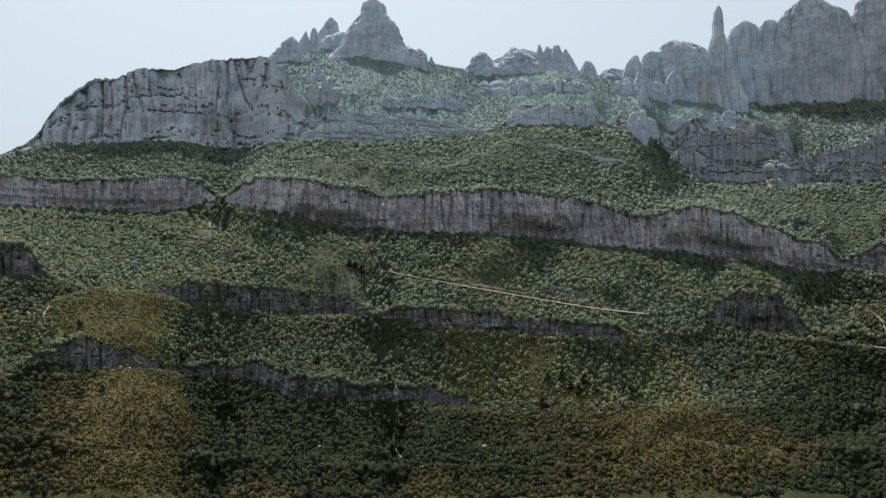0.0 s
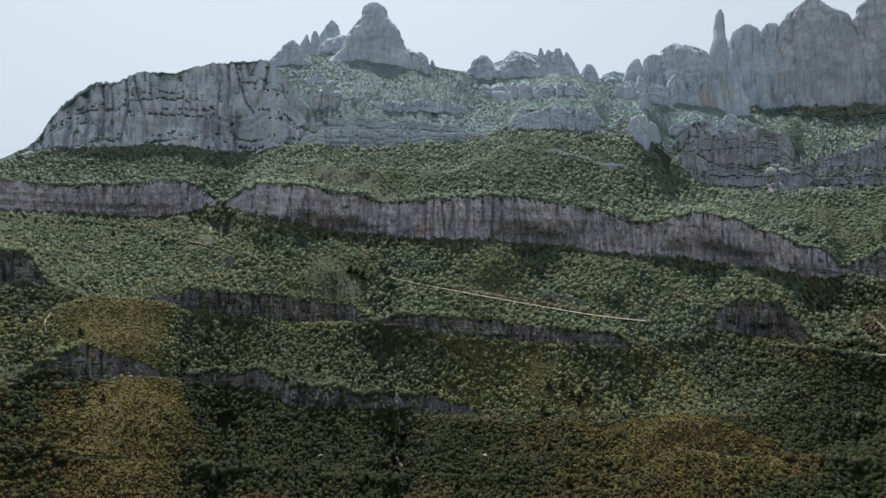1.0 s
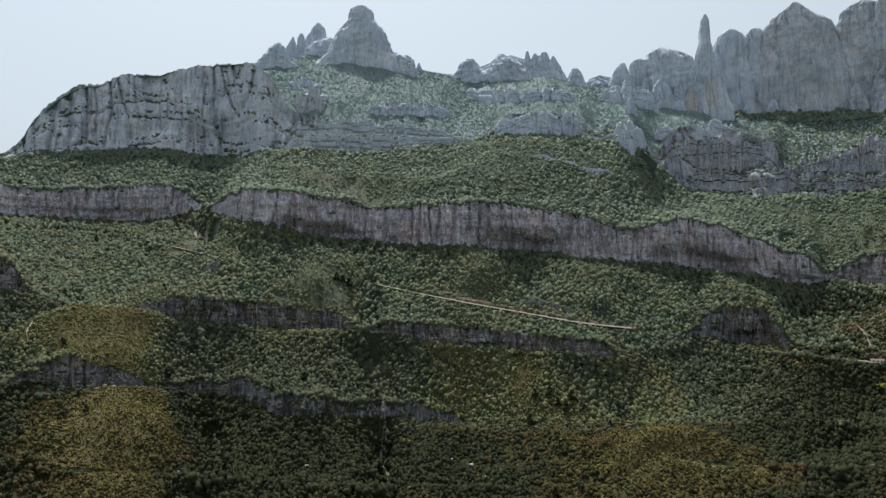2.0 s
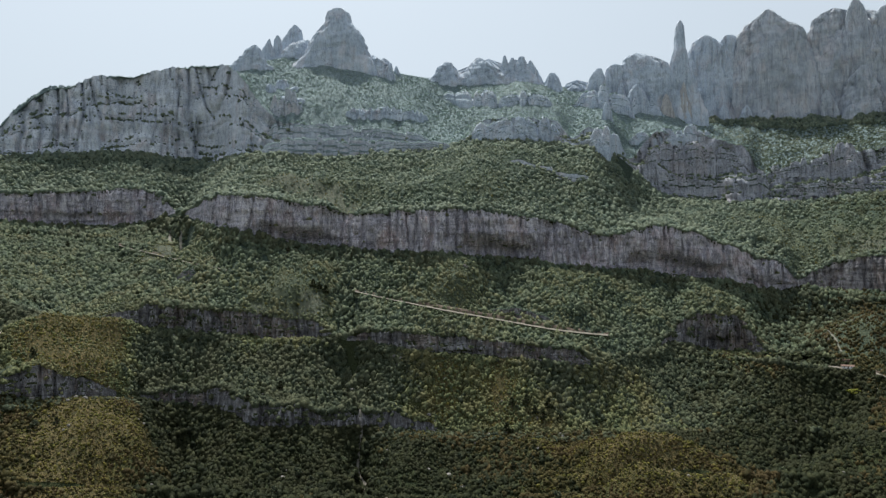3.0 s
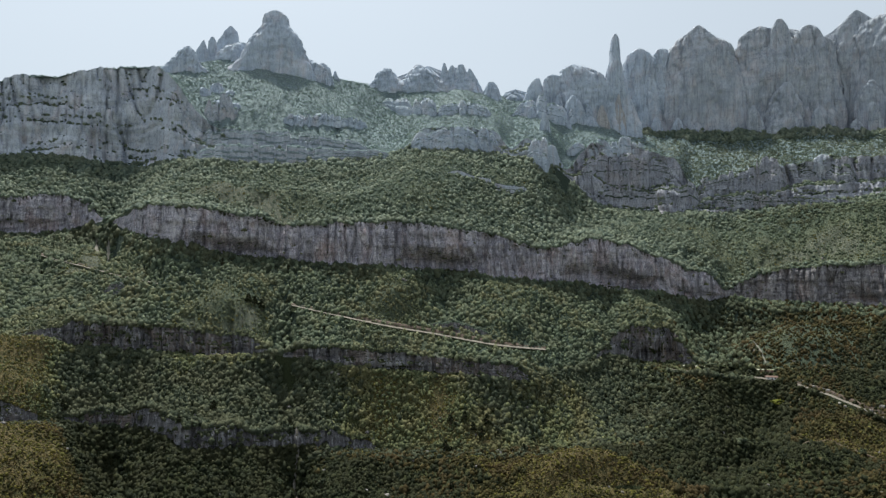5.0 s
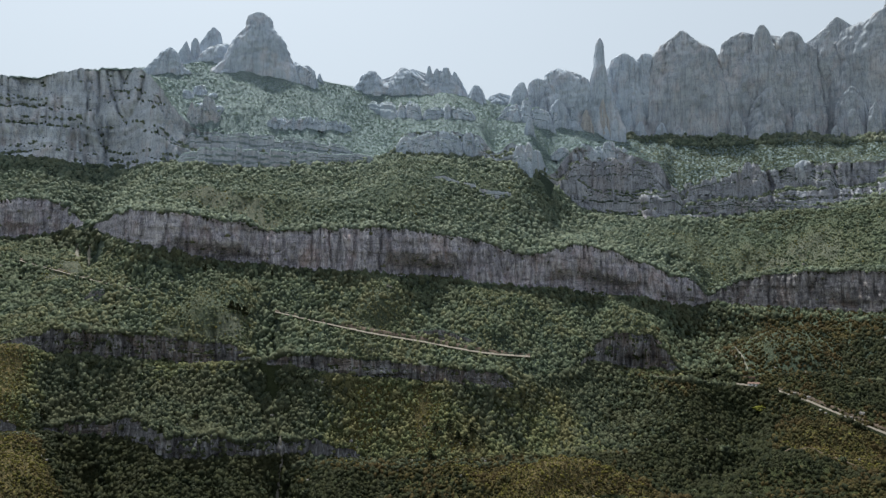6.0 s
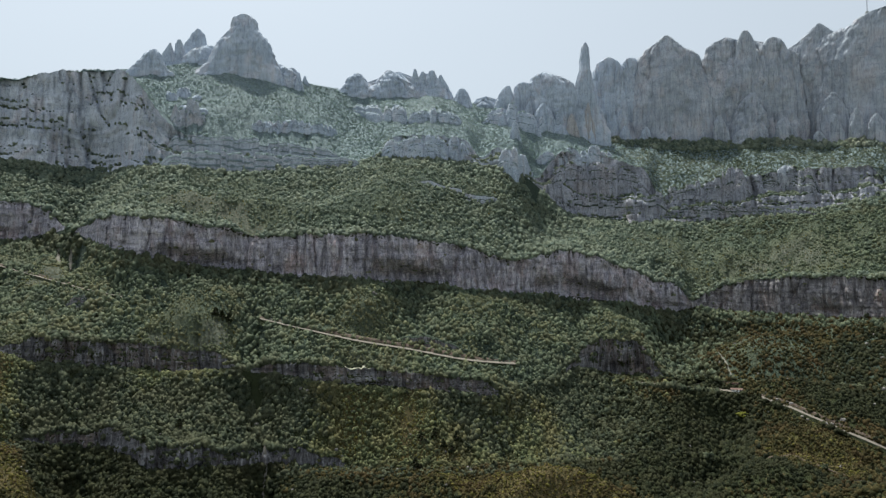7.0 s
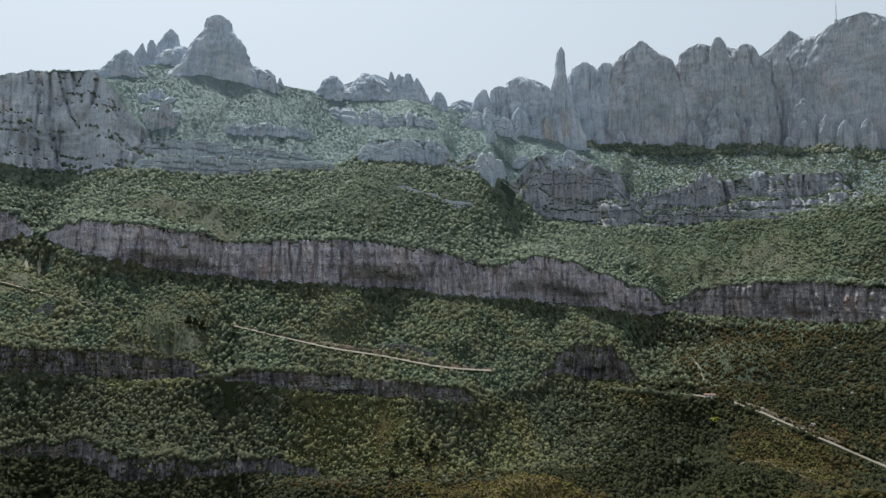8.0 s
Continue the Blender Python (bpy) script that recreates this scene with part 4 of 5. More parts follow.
# a crown: a skirt and a shoulder of four, and a head
_four = np.arange(4)
CROWN_FACES = np.array([f for k in range(4) for f in ((k, (k + 1) % 4, 4 + k), ((k + 1) % 4, 4 + (k + 1) % 4, 4 + k), (4 + k, 4 + (k + 1) % 4, 8))])


def bushes(name, places, sizes, tall, clumps, material, label, seed, squat=0.85):
    """One mesh of many bushes: each of one or more ragged steep-sided crowns grown together."""
    rng = np.random.default_rng(seed)
    n, k = len(places), max(1, clumps)
    first = np.arange(k)[None, :] == 0
    u = rng.uniform(0, 2 * np.pi, (n, 1)) + 2 * np.pi * np.arange(k)[None, :] / max(1, k - 1) + rng.normal(0, 0.5, (n, k))
    rho = np.where(first, 0.1, rng.uniform(0.5, 0.95, (n, k)))
    rad = np.where(first, 0.85, rng.uniform(0.45, 0.7, (n, k)))
    high = (0.6 + 0.8 * tall[:, None]) * squat * np.where(first, rng.uniform(0.85, 1.2, (n, k)), rng.uniform(0.5, 0.95, (n, k)))
    ang = rng.uniform(0, 2 * np.pi, (n, k, 1)) + 2 * np.pi * _four / 4 + rng.normal(0, 0.25, (n, k, 4))
    low, wide = rng.uniform(0.6, 1.0, (n, k, 4)), rng.uniform(0.7, 1.25, (n, k, 4))
    skirt = np.stack([low * np.cos(ang), low * np.sin(ang), rng.uniform(-0.25, 0.1, (n, k, 4))], -1)
    ang = ang + np.pi / 4 + rng.normal(0, 0.2, (n, k, 4))
    shoulder = np.stack([wide * np.cos(ang), wide * np.sin(ang), rng.uniform(0.35, 0.8, (n, k, 4))], -1)
    head = np.stack([rng.uniform(-0.35, 0.35, (n, k, 1)), rng.uniform(-0.35, 0.35, (n, k, 1)), rng.uniform(0.95, 1.15, (n, k, 1))], -1)
    v = np.concatenate([skirt, shoulder, head], 2) * np.stack([rad, rad, high], -1)[:, :, None, :]
    v = v + np.stack([rho * np.cos(u), rho * np.sin(u), 0 * u], -1)[:, :, None, :]
    v = v * sizes[:, None, None, None] + places[:, None, None, :]
    faces = (CROWN_FACES[None] + np.arange(n * k)[:, None, None] * 9).reshape(-1, 3)
    me = smooth(solid(name, v.reshape(-1, 3), faces))
    me.materials.append(material)
    return tagged(new(name, me), label, "shrubs", kind="stuff")


def rock_dome(name, bearing, distance, foot, wide, high, label, material=None, sharp=0.8, thick=0.8, rough=1.0, tilt=0.0):
    """A rounded block of rock, sunk into the slope behind it."""
    rows, columns = 26, 48
    v = np.linspace(-0.6, 1, rows)[:, None]
    u = np.linspace(0, 2 * np.pi, columns, endpoint=False)[None, :]
    ring = np.sqrt(np.clip(1 - np.clip(v, 0, 1) ** 3.0, 0, 1)) ** sharp
    ex, ey = np.sign(np.cos(u)) * np.abs(np.cos(u)) ** 0.75, np.sign(np.sin(u)) * np.abs(np.sin(u)) ** 0.75
    x, y, z = 0.5 * wide * ring * ex, 0.5 * wide * thick * ring * ey, high * v + 0 * u
    seed = bearing * 5.3 + foot * 0.11
    s = wide / 22
    d = 3.5 * perlin(x / (13 * s) + seed, y / (13 * s), z / (16 * s)) + 5.0 * (billow(x / (7 * s) + seed, y / (7 * s), z / (26 * s), 3) - 0.45)
    d = d - 3.0 * np.maximum(0, 0.12 - np.abs(perlin(x / (10 * s) + seed, y / (10 * s), z / (60 * s) + 3))) / 0.12
    d = d - 1.2 * np.maximum(0, 0.12 - np.abs(perlin(seed, x / (40 * s), z / (14 * s)))) / 0.12 + 2.4 * fbm(x / (4 * s), y / (4 * s) + seed, z / (4 * s), 3)
    d = d * s * rough
    x, y = x + d * ex * np.minimum(1, ring * 2), y + d * ey * np.minimum(1, ring * 2)
    x = x + (tilt + 0.12 * math.sin(seed * 7)) * np.maximum(z, 0)
    z = z + 1.6 * s * perlin(x / (6 * s), y / (6 * s), seed) + 0.12 * high * math.sin(seed * 3) * x / (0.5 * wide)
    me = grid_mesh(name, np.stack([x, y, z], -1), wrap=True)
    me.materials.append(material or ROCK_HIGH)
    ob = new(name, me)
    b = radians(bearing)
    ob.matrix_world = Matrix.Translation((distance * math.sin(b), distance * math.cos(b), foot)) @ Matrix.Rotation(-b, 4, "Z")
    return tagged(ob, label, "rock", group="rounded rocks")


KNUCKLES = [(-10.06, 1389, 627, 19.7, 28.4), (-9.12, 1376, 619, 17.4, 19.5), (-9.87, 1332, 584, 16.8, 25.1), (-8.8, 1322, 584, 18.8, 18.8), (-10.8, 1370, 613, 17.2, 25.8), (-3.83, 1296, 561, 14.4, 18.6), (-3.15, 1306, 564, 12.5, 18.7), (-2.24, 1318, 570, 16.8, 21.0), (-1.32, 1325, 568, 14.8, 19.0)]
SLABS = [(18.36, 1548, 626, 42.2, 60.9), (19.37, 1552, 612, 35.0, 28.0), (20.38, 1563, 615, 25.7, 51.4), (21.69, 1577, 610, 21.0, 81.8), (14.02, 1509, 626, 15.2, 30.4), (14.92, 1483, 615, 18.3, 34.3), (15.84, 1377, 570, 19.0, 42.2), (16.92, 1560, 656, 19.1, 40.5), (17.52, 1510, 600, 23.0, 34.4)]
BULGES = [(38.88, 1688, 632, 53.7, 62.0), (38.35, 1695, 656, 28.9, 36.1), (40.19, 1682, 620, 28.2, 23.5), (42.68, 1677, 590, 34.2, 32.0), (33.19, 1663, 620, 73.7, 83.5), (37.39, 1196, 246, 16.9, 16.9), (35.62, 1508, 498, 32.7, 24.0)]

# rows of joined rock: bearing, distance, height of the foot, height of the face
TIER_UPPER = [(-11.18, 1263, 506, 24), (-9.92, 1273, 511, 22), (-7.77, 1248, 507, 20), (-5.59, 1250, 503, 24), (-3.38, 1248, 504, 22), (-1.15, 1253, 502, 24), (0.66, 1264, 505, 16), (2.01, 1274, 508, 6)]
TIER_LOWER = [(-11.79, 1237, 472, 19), (-9.90, 1214, 469, 29), (-7.76, 1202, 467, 26), (-5.14, 1197, 466, 30), (-3.37, 1202, 470, 26), (-0.69, 1221, 483, 17), (2.01, 1224, 486, 15), (3.82, 1203, 480, 9)]
KNUCKLE_ROW = [(-5.08, 1292, 561, 8), (-4.29, 1296, 560, 18), (-2.95, 1301, 561, 18), (-1.61, 1313, 564, 21), (-0.26, 1329, 567, 19), (1.10, 1348, 565, 23), (1.78, 1382, 571, 13)]
SHOULDER = [(-11.00, 1291, 549, 44), (-9.94, 1300, 555, 47), (-9.09, 1301, 564, 36), (-8.23, 1301, 565, 19)]
DOME_ROW = [(4.73, 1243, 506, 25), (5.64, 1238, 505, 41), (7.46, 1240, 505, 43), (8.45, 1244, 510, 45), (9.49, 1246, 505, 45), (10.62, 1238, 499, 51), (11.74, 1237, 497, 49), (12.41, 1238, 499, 31)]
LOW_TIER = [(7.45, 1075, 430, 17), (8.80, 1083, 430, 27), (10.15, 1084, 421, 24), (11.93, 1091, 408, 33), (13.71, 1113, 408, 31), (15.03, 1133, 410, 18)]
MID_TOWER = [(14.18, 1232, 488, 29), (14.84, 1222, 481, 47), (15.93, 1214, 470, 49), (16.63, 1278, 481, 46), (17.24, 1359, 495, 24)]
BLOCK_TOP = [(17.34, 1402, 527, 13), (18.34, 1426, 530, 25), (19.83, 1453, 534, 27), (21.09, 1440, 529, 36), (22.34, 1454, 530, 32), (23.17, 1455, 529, 25), (23.78, 1448, 525, 11)]
BLOCK_MID = [(18.31, 1365, 473, 23), (18.95, 1382, 470, 50), (20.64, 1430, 473, 58), (22.30, 1420, 470, 60), (23.94, 1435, 474, 56), (25.15, 1434, 474, 43), (26.34, 1463, 475, 37)]
BLOCK_LOW = [(19.56, 1386, 432, 29), (21.03, 1406, 430, 33), (23.09, 1418, 428, 31), (25.11, 1394, 423, 31), (26.69, 1411, 423, 47), (27.46, 1407, 422, 22)]
EAST_ROW = [(27.30, 1459, 458, 18), (28.26, 1461, 457, 25), (29.40, 1465, 462, 28), (30.88, 1459, 458, 37), (31.97, 1470, 452, 67), (32.68, 1456, 448, 57), (33.39, 1466, 453, 25)]
EAST_LOW = [(28.23, 1417, 422, 16), (30.84, 1428, 417, 27), (33.00, 1443, 416, 16), (35.07, 1436, 412, 16), (36.66, 1431, 409, 14), (37.69, 1409, 403, 13)]
EAST_LEDGE = [(33.41, 1502, 474, 12), (34.45, 1500, 474, 21), (35.80, 1509, 468, 38), (36.72, 1482, 458, 47), (37.75, 1466, 454, 46)]
CREST_WEST = [(2.10, 1522, 657, 18), (3.15, 1515, 641, 64), (5.19, 1393, 601, 60), (7.01, 1350, 588, 55), (8.83, 1332, 587, 50), (10.19, 1325, 588, 39), (11.31, 1314, 579, 46), (12.21, 1397, 599, 27)]
CREST_EAST = [(12.88, 1468, 616, 29), (14.00, 1503, 619, 54), (15.10, 1472, 608, 65), (16.42, 1483, 606, 77), (18.15, 1537, 612, 77), (19.23, 1556, 617, 64), (20.50, 1574, 617, 21)]


def rock_band(name, line, cell, label, seed, material=None, round_top=0.3, cleft=3.0, ledges=(0.45,), back=26.0, soil=None, low=1.0, deeper=0.0):
    """A low wall of upright blocks grown together, with rounded heads, clefts and ledges, set into the slope."""
    rng = np.random.default_rng(seed)
    t = np.array(line, float)
    span = math.radians(t[-1, 0] - t[0, 0]) * t[:, 1].mean()
    n = int(span / 1.7)
    a = np.linspace(t[0, 0], t[-1, 0], n)
    soft = np.hanning(max(5, int(cell / 2.5)))
    r, z, h = (np.convolve(np.pad(np.interp(a, t[:, 0], t[:, k]), len(soft), mode="edge"), soft / soft.sum(), "same")[len(soft):-len(soft)] for k in (1, 2, 3))
    r, h = r + deeper, h * low
    arc = np.linspace(0, span, n)
    h = h * (1 + 0.3 * perlin(arc / 38, 0.4, seed * 2.1))
    edges = [0.0]
    while edges[-1] < span:
        edges.append(edges[-1] + cell * rng.uniform(0.35, 1.9))
    edges = np.array(edges)
    which = np.clip(np.searchsorted(edges, arc, side="right") - 1, 0, len(edges) - 2)
    u = 2 * (arc - edges[which]) / (edges[which + 1] - edges[which]) - 1
    lean = rng.uniform(-0.3, 0.3, len(edges))[which]
    head = rng.uniform(0.72, 1.08, len(edges))[which] * (1 - round_top * np.abs(u + lean) ** 3.5 / 1.6)
    step = rng.uniform(-1, 1, len(edges))[which] * cell * 0.16
    end = np.clip(np.minimum(arc, span - arc) / (0.8 * cell), 0, 1) ** 0.7
    body = np.clip(h / 25, 0.2, 1)
    rows = []
    vs = np.concatenate([[-0.35], np.linspace(0, 1, 26), [1.0, 0.98, 0.9]])
    for j, v in enumerate(vs):
        up = np.clip(v, -0.35, 1) * h * head
        bulge = cleft * (1 - np.abs(u) ** 5) * body
        shelf = 0
        for k, at in enumerate(ledges):
            level = at + 0.1 * perlin(arc / 45, 0.3 + k, seed * 0.7) + 0.07 * perlin(which * 1.7, 0.2, seed + k)
            shelf = shelf + 4.0 * body / (1 + np.exp(-(v - level) / 0.018)) - 1.6 * body * np.exp(-((v - level + 0.03) / 0.022) ** 2)
        crown = 3.5 * body * np.clip((v - 0.8) / 0.2, 0, 1) ** 2.2
        rough = 2.4 * perlin(arc / 11, up / 14 + seed, 1.1) + 2.2 * (billow(arc / 4.5, up / 22 + seed, 2.1, 2) - 0.45) + 2.6 * fbm(arc / 5, up / 5, seed * 1.3, 3)
        rough = rough * (0.45 if round_top < 0.1 else 1.0)
        d = r - bulge - step - rough * body + shelf + crown + 0.06 * up
        zz = z + up + 1.0 * perlin(arc / 6, v * 5, seed) * body
        if j > 26:
            d = d + (5.0, 14.0, back)[j - 27]
        d = d + (1 - end) * 10
        zz = zz - (1 - end) * 0.8 * np.maximum(up, 0)
        b = np.radians(a)
        rows.append(np.stack([d * np.sin(b), d * np.cos(b), zz], -1))
    me = grid_mesh(name, np.stack(rows, 0))
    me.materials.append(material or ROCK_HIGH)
    me.materials.append(soil or EARTH_HIGH)
    # scrub earth on the heads and ledges, its colour also dimming sunlit tops
    P = np.stack(rows, 0)
    nrm = np.cross(P[:-1, 1:] - P[:-1, :-1], P[1:, :-1] - P[:-1, :-1])
    flat = nrm[..., 2] / np.maximum(np.linalg.norm(nrm, axis=-1), 1e-9)
    me.polygons.foreach_set("material_index", (np.abs(flat) > (0.55 if round_top >= 0.3 else 0.38)).astype(np.int32).ravel())
    me.attributes.new("dryness", "FLOAT", "POINT").data.foreach_set("value", np.full(P.shape[0] * P.shape[1], 0.15, np.float32))
    top = P[25:29].reshape(-1, 3)
    pick = rng.choice(len(top), int(span / (8.0 if round_top < 0.1 else 3.2)))
    size = rng.gamma(5, 0.4, len(pick))
    bushes("scrub_on_" + name, top[pick] - np.array([0, 0, 0.4]), size, rng.uniform(0.5, 0.9, len(pick)), 3, LEAF_HIGH if soil is None and t[0, 0] < 24 else LEAF_UPPER, "scrub on the heads of the rock tiers, haze in its colour", seed)
    return tagged(new(name, me), label, "cliff", kind="structure")


rock_band("cliff_tier", TIER_UPPER, 16, "low grey rock tier under the capped dome", 3, ROCK_RIDGE, round_top=0.06, cleft=1.4, ledges=(0.35, 0.75), low=1.5)
rock_band("cliff_tier", TIER_LOWER, 20, "low grey rock tier under the capped dome", 4, ROCK_RIDGE, round_top=0.06, cleft=1.4, ledges=(0.3, 0.6), low=1.3)
rock_band("cliff_tier", KNUCKLE_ROW, 7, "row of small rounded grey rocks in the scrub", 5, round_top=0.6, cleft=2.5)
rock_band("cliff_tier", SHOULDER, 13, "leaning grey rock slabs at the end of the upper wall", 6, ROCK_RIDGE, round_top=0.55, cleft=4.0)
rock_band("cliff_tier", DOME_ROW, 27, "row of big rounded grey rock domes", 7, round_top=0.45, cleft=5.0, ledges=(0.62,))
rock_band("cliff_tier", LOW_TIER, 15, "low grey rock band half hidden by scrub", 8, ROCK_UPPER, soil=EARTH_MID, low=0.75, deeper=6.0, round_top=0.06, cleft=1.4, ledges=(0.5,))
rock_band("cliff_tier", MID_TOWER, 17, "squat grey rock towers above the scrub", 9, round_top=0.35, cleft=4.5)
rock_band("cliff_tier", BLOCK_TOP, 22, "row of rounded grey rock blocks on a ledge", 10, round_top=0.45, cleft=4.0)
rock_band("cliff_tier", BLOCK_MID, 20, "tall grey rock blocks stacked on a ledge", 11, ROCK_EAST, round_top=0.3, cleft=3.5, ledges=(0.4, 0.72), soil=EARTH_MID)
rock_band("cliff_tier", BLOCK_LOW, 14, "grey rock wall under the stacked blocks", 12, ROCK_EAST, round_top=0.06, cleft=1.4, ledges=(0.35, 0.7), soil=EARTH_MID)
rock_band("cliff_tier", CREST_WEST, 34, "leaning grey rock crags below the skyline", 16, low=0.75, deeper=12.0, round_top=0.45, cleft=8.0, ledges=(0.5, 0.8))
rock_band("cliff_tier", CREST_EAST, 36, "leaning grey rock slabs below the skyline", 17, low=0.8, deeper=12.0, round_top=0.45, cleft=8.0, ledges=(0.4, 0.75))
rock_band("cliff_tier", EAST_ROW, 11, "row of fluted grey rock pillars", 13, ROCK_EAST, round_top=0.4, cleft=3.5, soil=EARTH_MID)
rock_band("cliff_tier", EAST_LOW, 10, "low fluted grey rock band", 14, ROCK_EAST, round_top=0.25, cleft=2.5, soil=EARTH_MID)
rock_band("cliff_tier", EAST_LEDGE, 14, "pale grey rock ledges above the east slope", 15, ROCK_EAST, round_top=0.2, ledges=(0.3, 0.6), soil=EARTH_MID)
rock_band("rock_outcrop", [(-17.9, 944, 254, 5), (-17.2, 940, 254, 17), (-16.4, 938, 254, 20), (-15.6, 940, 255, 12), (-15.2, 944, 256, 4)], 7, "grey-brown rock outcrop below the upper road", 21, ROCK_LOW, soil=EARTH_MID, round_top=0.2, cleft=2.0, back=14.0)
_a, _r, _z = LINES["road_centre"]
rock_band("rock_outcrop", [(b, float(np.interp(b, _a, _r)) + 13, float(np.interp(b, _a, _z)) + 3, h) for b, h in ((5.6, 3), (6.8, 9), (8.2, 15), (9.6, 16), (11.0, 13), (12.2, 4))], 8, "low dark rock band above the road", 22, ROCK_LOW, soil=EARTH_MID, round_top=0.2, cleft=2.0, back=14.0)
for b, d, z, w, h in KNUCKLES:
    rock_dome("rock_dome", b, d + 4, z - 4, w * 1.35, h * 0.9, "small rounded rock standing out of the scrub", sharp=0.7, tilt=0.1)


def fin(name, b, d, z, w, h, label, material=None):
    """A steep leaning slab of rock at the foot of a wall."""
    k = 0.16 * math.sin(b * 37.0 + z)
    rock_tower(name, b, d + 4, z - 8, [(0, -0.56 * w, 0.56 * w), (0.45 * h, (-0.46 + 0.5 * k) * w, (0.44 + 0.5 * k) * w), (0.78 * h, (-0.3 + k) * w, (0.26 + k) * w), (h, (-0.07 + k) * w, (0.08 + k) * w)],
               label, flute=0.8, columns=48, rows=30, sink=90, material=material)


for b, d, z, w, h in SLABS:
    fin("rock_slab", b, d, z, w * 1.15, h, "pale leaning rock slab at the foot of the crags", ROCK_PALE if 20 < b < 22 else None)
for k in range(17):
    b = 23.2 + 1.2 * k + _foot_rng.uniform(-0.4, 0.4)
    w = _foot_rng.uniform(16, 40)
    fin("rock_slab", b, 1640 + _foot_rng.uniform(0, 14), 600 + _foot_rng.uniform(-6, 6), w, w * _foot_rng.uniform(0.7, 1.7), "grey rock slab leaning on the foot of the ridge wall")
for b, d, z, w, h in BULGES:
    fin("rock_buttress", b, d, z, w * 1.1, h * 1.05, "pale rock buttress at the foot of the wall")


def strewn(i, count, rng, lo=-34.0, hi=46.5, v0=0.0, v1=1.0, steep=1.25):
    """Random places on segment i of the mountainside, even by area, away from steep rock."""
    P = SURFACE[i]
    a, b, c = P[:-1, :-1], P[1:, :-1], P[:-1, 1:]
    nrm = np.cross(c - a, b - a)
    area = np.linalg.norm(nrm, axis=-1)
    flat = np.abs(nrm[..., 2]) / np.maximum(area, 1e-9)
    mid = (AZ[:-1] + AZ[1:]) / 2
    rows = np.linspace(0, 1, P.shape[0])[:-1]
    w = area * (flat > math.cos(steep)) * ((mid > lo) & (mid < hi))[None, :] * ((rows >= v0) & (rows <= v1))[:, None]
    w = w.ravel() / w.sum()
    pick = rng.choice(len(w), count, p=w)
    r, q = np.divmod(pick, P.shape[1] - 1)
    s, t = rng.uniform(0, 1, (2, count, 1))
    return P[r, q] * (1 - s) * (1 - t) + P[r + 1, q] * s * (1 - t) + P[r, q + 1] * (1 - s) * t + P[r + 1, q + 1] * s * t


def woods(name, i, count, size, clumps, materials, labels, seed, clearing=1.0, tall=(0.65, 1.1), dark_below=0.2, squat=0.85, east=None, **where):
    """Bushes over one slope: large dark ones in the gullies, smaller olive ones on the ribs."""
    rng = np.random.default_rng(seed)
    p = strewn(i, int(count * 1.7), rng, **where)
    p = p[off_road(p)]
    bearing, away = np.degrees(np.arctan2(p[:, 0], p[:, 1])), np.hypot(p[:, 0], p[:, 1])
    lift = spurs(bearing, away)
    dry = dryness(p, lift) + 0.2 * perlin(p[:, 0] / 25, p[:, 1] / 25, 2.7)
    keep = dry < clearing + rng.normal(0, 0.3, len(p))
    p, lift, dry = p[keep][:count], lift[keep][:count], dry[keep][:count]
    patch = np.clip(1.15 - 0.012 * lift + 0.3 * perlin(p[:, 0] / 60, p[:, 1] / 60, 5.1) - 0.9 * np.clip(dry - 0.25, 0, 1), 0.4, 1.6)
    s = np.clip(rng.gamma(5, 1 / 5, len(p)), 0.3, 1.8) * size * patch
    p[:, 2] -= 0.15 * s
    high = rng.uniform(*tall, len(p))
    # gully bushes take darker leaves, the gully's shade put into the colour
    dark_set = dry + rng.uniform(-0.12, 0.12, len(p)) < dark_below
    sets = [dark_set, ~dark_set]
    if east:
        # eastward the growth turns to dark, drier scrub, less haze in its colour
        turned = np.degrees(np.arctan2(p[:, 0], p[:, 1])) + rng.uniform(-4, 4, len(p)) > east[2]
        sets = [dark_set & ~turned, ~dark_set & ~turned, dark_set & turned, ~dark_set & turned]
        name, labels, materials = name + tuple(n + "_east" for n in name), labels + (labels[1],) * 2, materials + east[:2]
    for k, sel in enumerate(sets):
        if sel.sum() > 10:
            bushes(name[k], p[sel], s[sel], high[sel], clumps, materials[k], labels[k], seed + 1 + k, squat)


DARK, OLIVE, GREY = "dark green evergreen trees in the gullies, gully shade in their colour", "olive-green scrub on the dry ribs", "scrub below the rock towers, haze in its colour"
woods(("wood_near", "scrub_near"), 2, 10000, 1.6, 1, (LEAF_PINE, LEAF_NEAR), (DARK, OLIVE), 11, dark_below=0.2, clearing=1.0, tall=(0.7, 1.35), squat=0.95, v0=0.1)
woods(("wood_foreground", "scrub_foreground"), 4, 26000, 1.7, 1, (LEAF_PINE, LEAF_NEAR), (DARK, OLIVE), 15, dark_below=0.24, clearing=1.12, tall=(0.7, 1.35), squat=0.95)
woods(("wood_lower_slope", "scrub_lower_slope"), 6, 32000, 1.83, 1, (LEAF_DARK, LEAF_LOW), (DARK, OLIVE), 21, dark_below=0.24, clearing=1.0, tall=(0.7, 1.35), squat=0.95, east=(LEAF_PINE, LEAF_NEAR, 24))
woods(("oak_wood", "oak_scrub"), 8, 37000, 2.1, 1, (LEAF_OAK, LEAF_MID), ("dense dark holm oak wood below the long cliff", "green oak scrub below the long cliff"), 31, clearing=0.85, dark_below=0.24, tall=(0.7, 1.35), squat=0.95, east=(LEAF_PINE, LEAF_NEAR, 29))
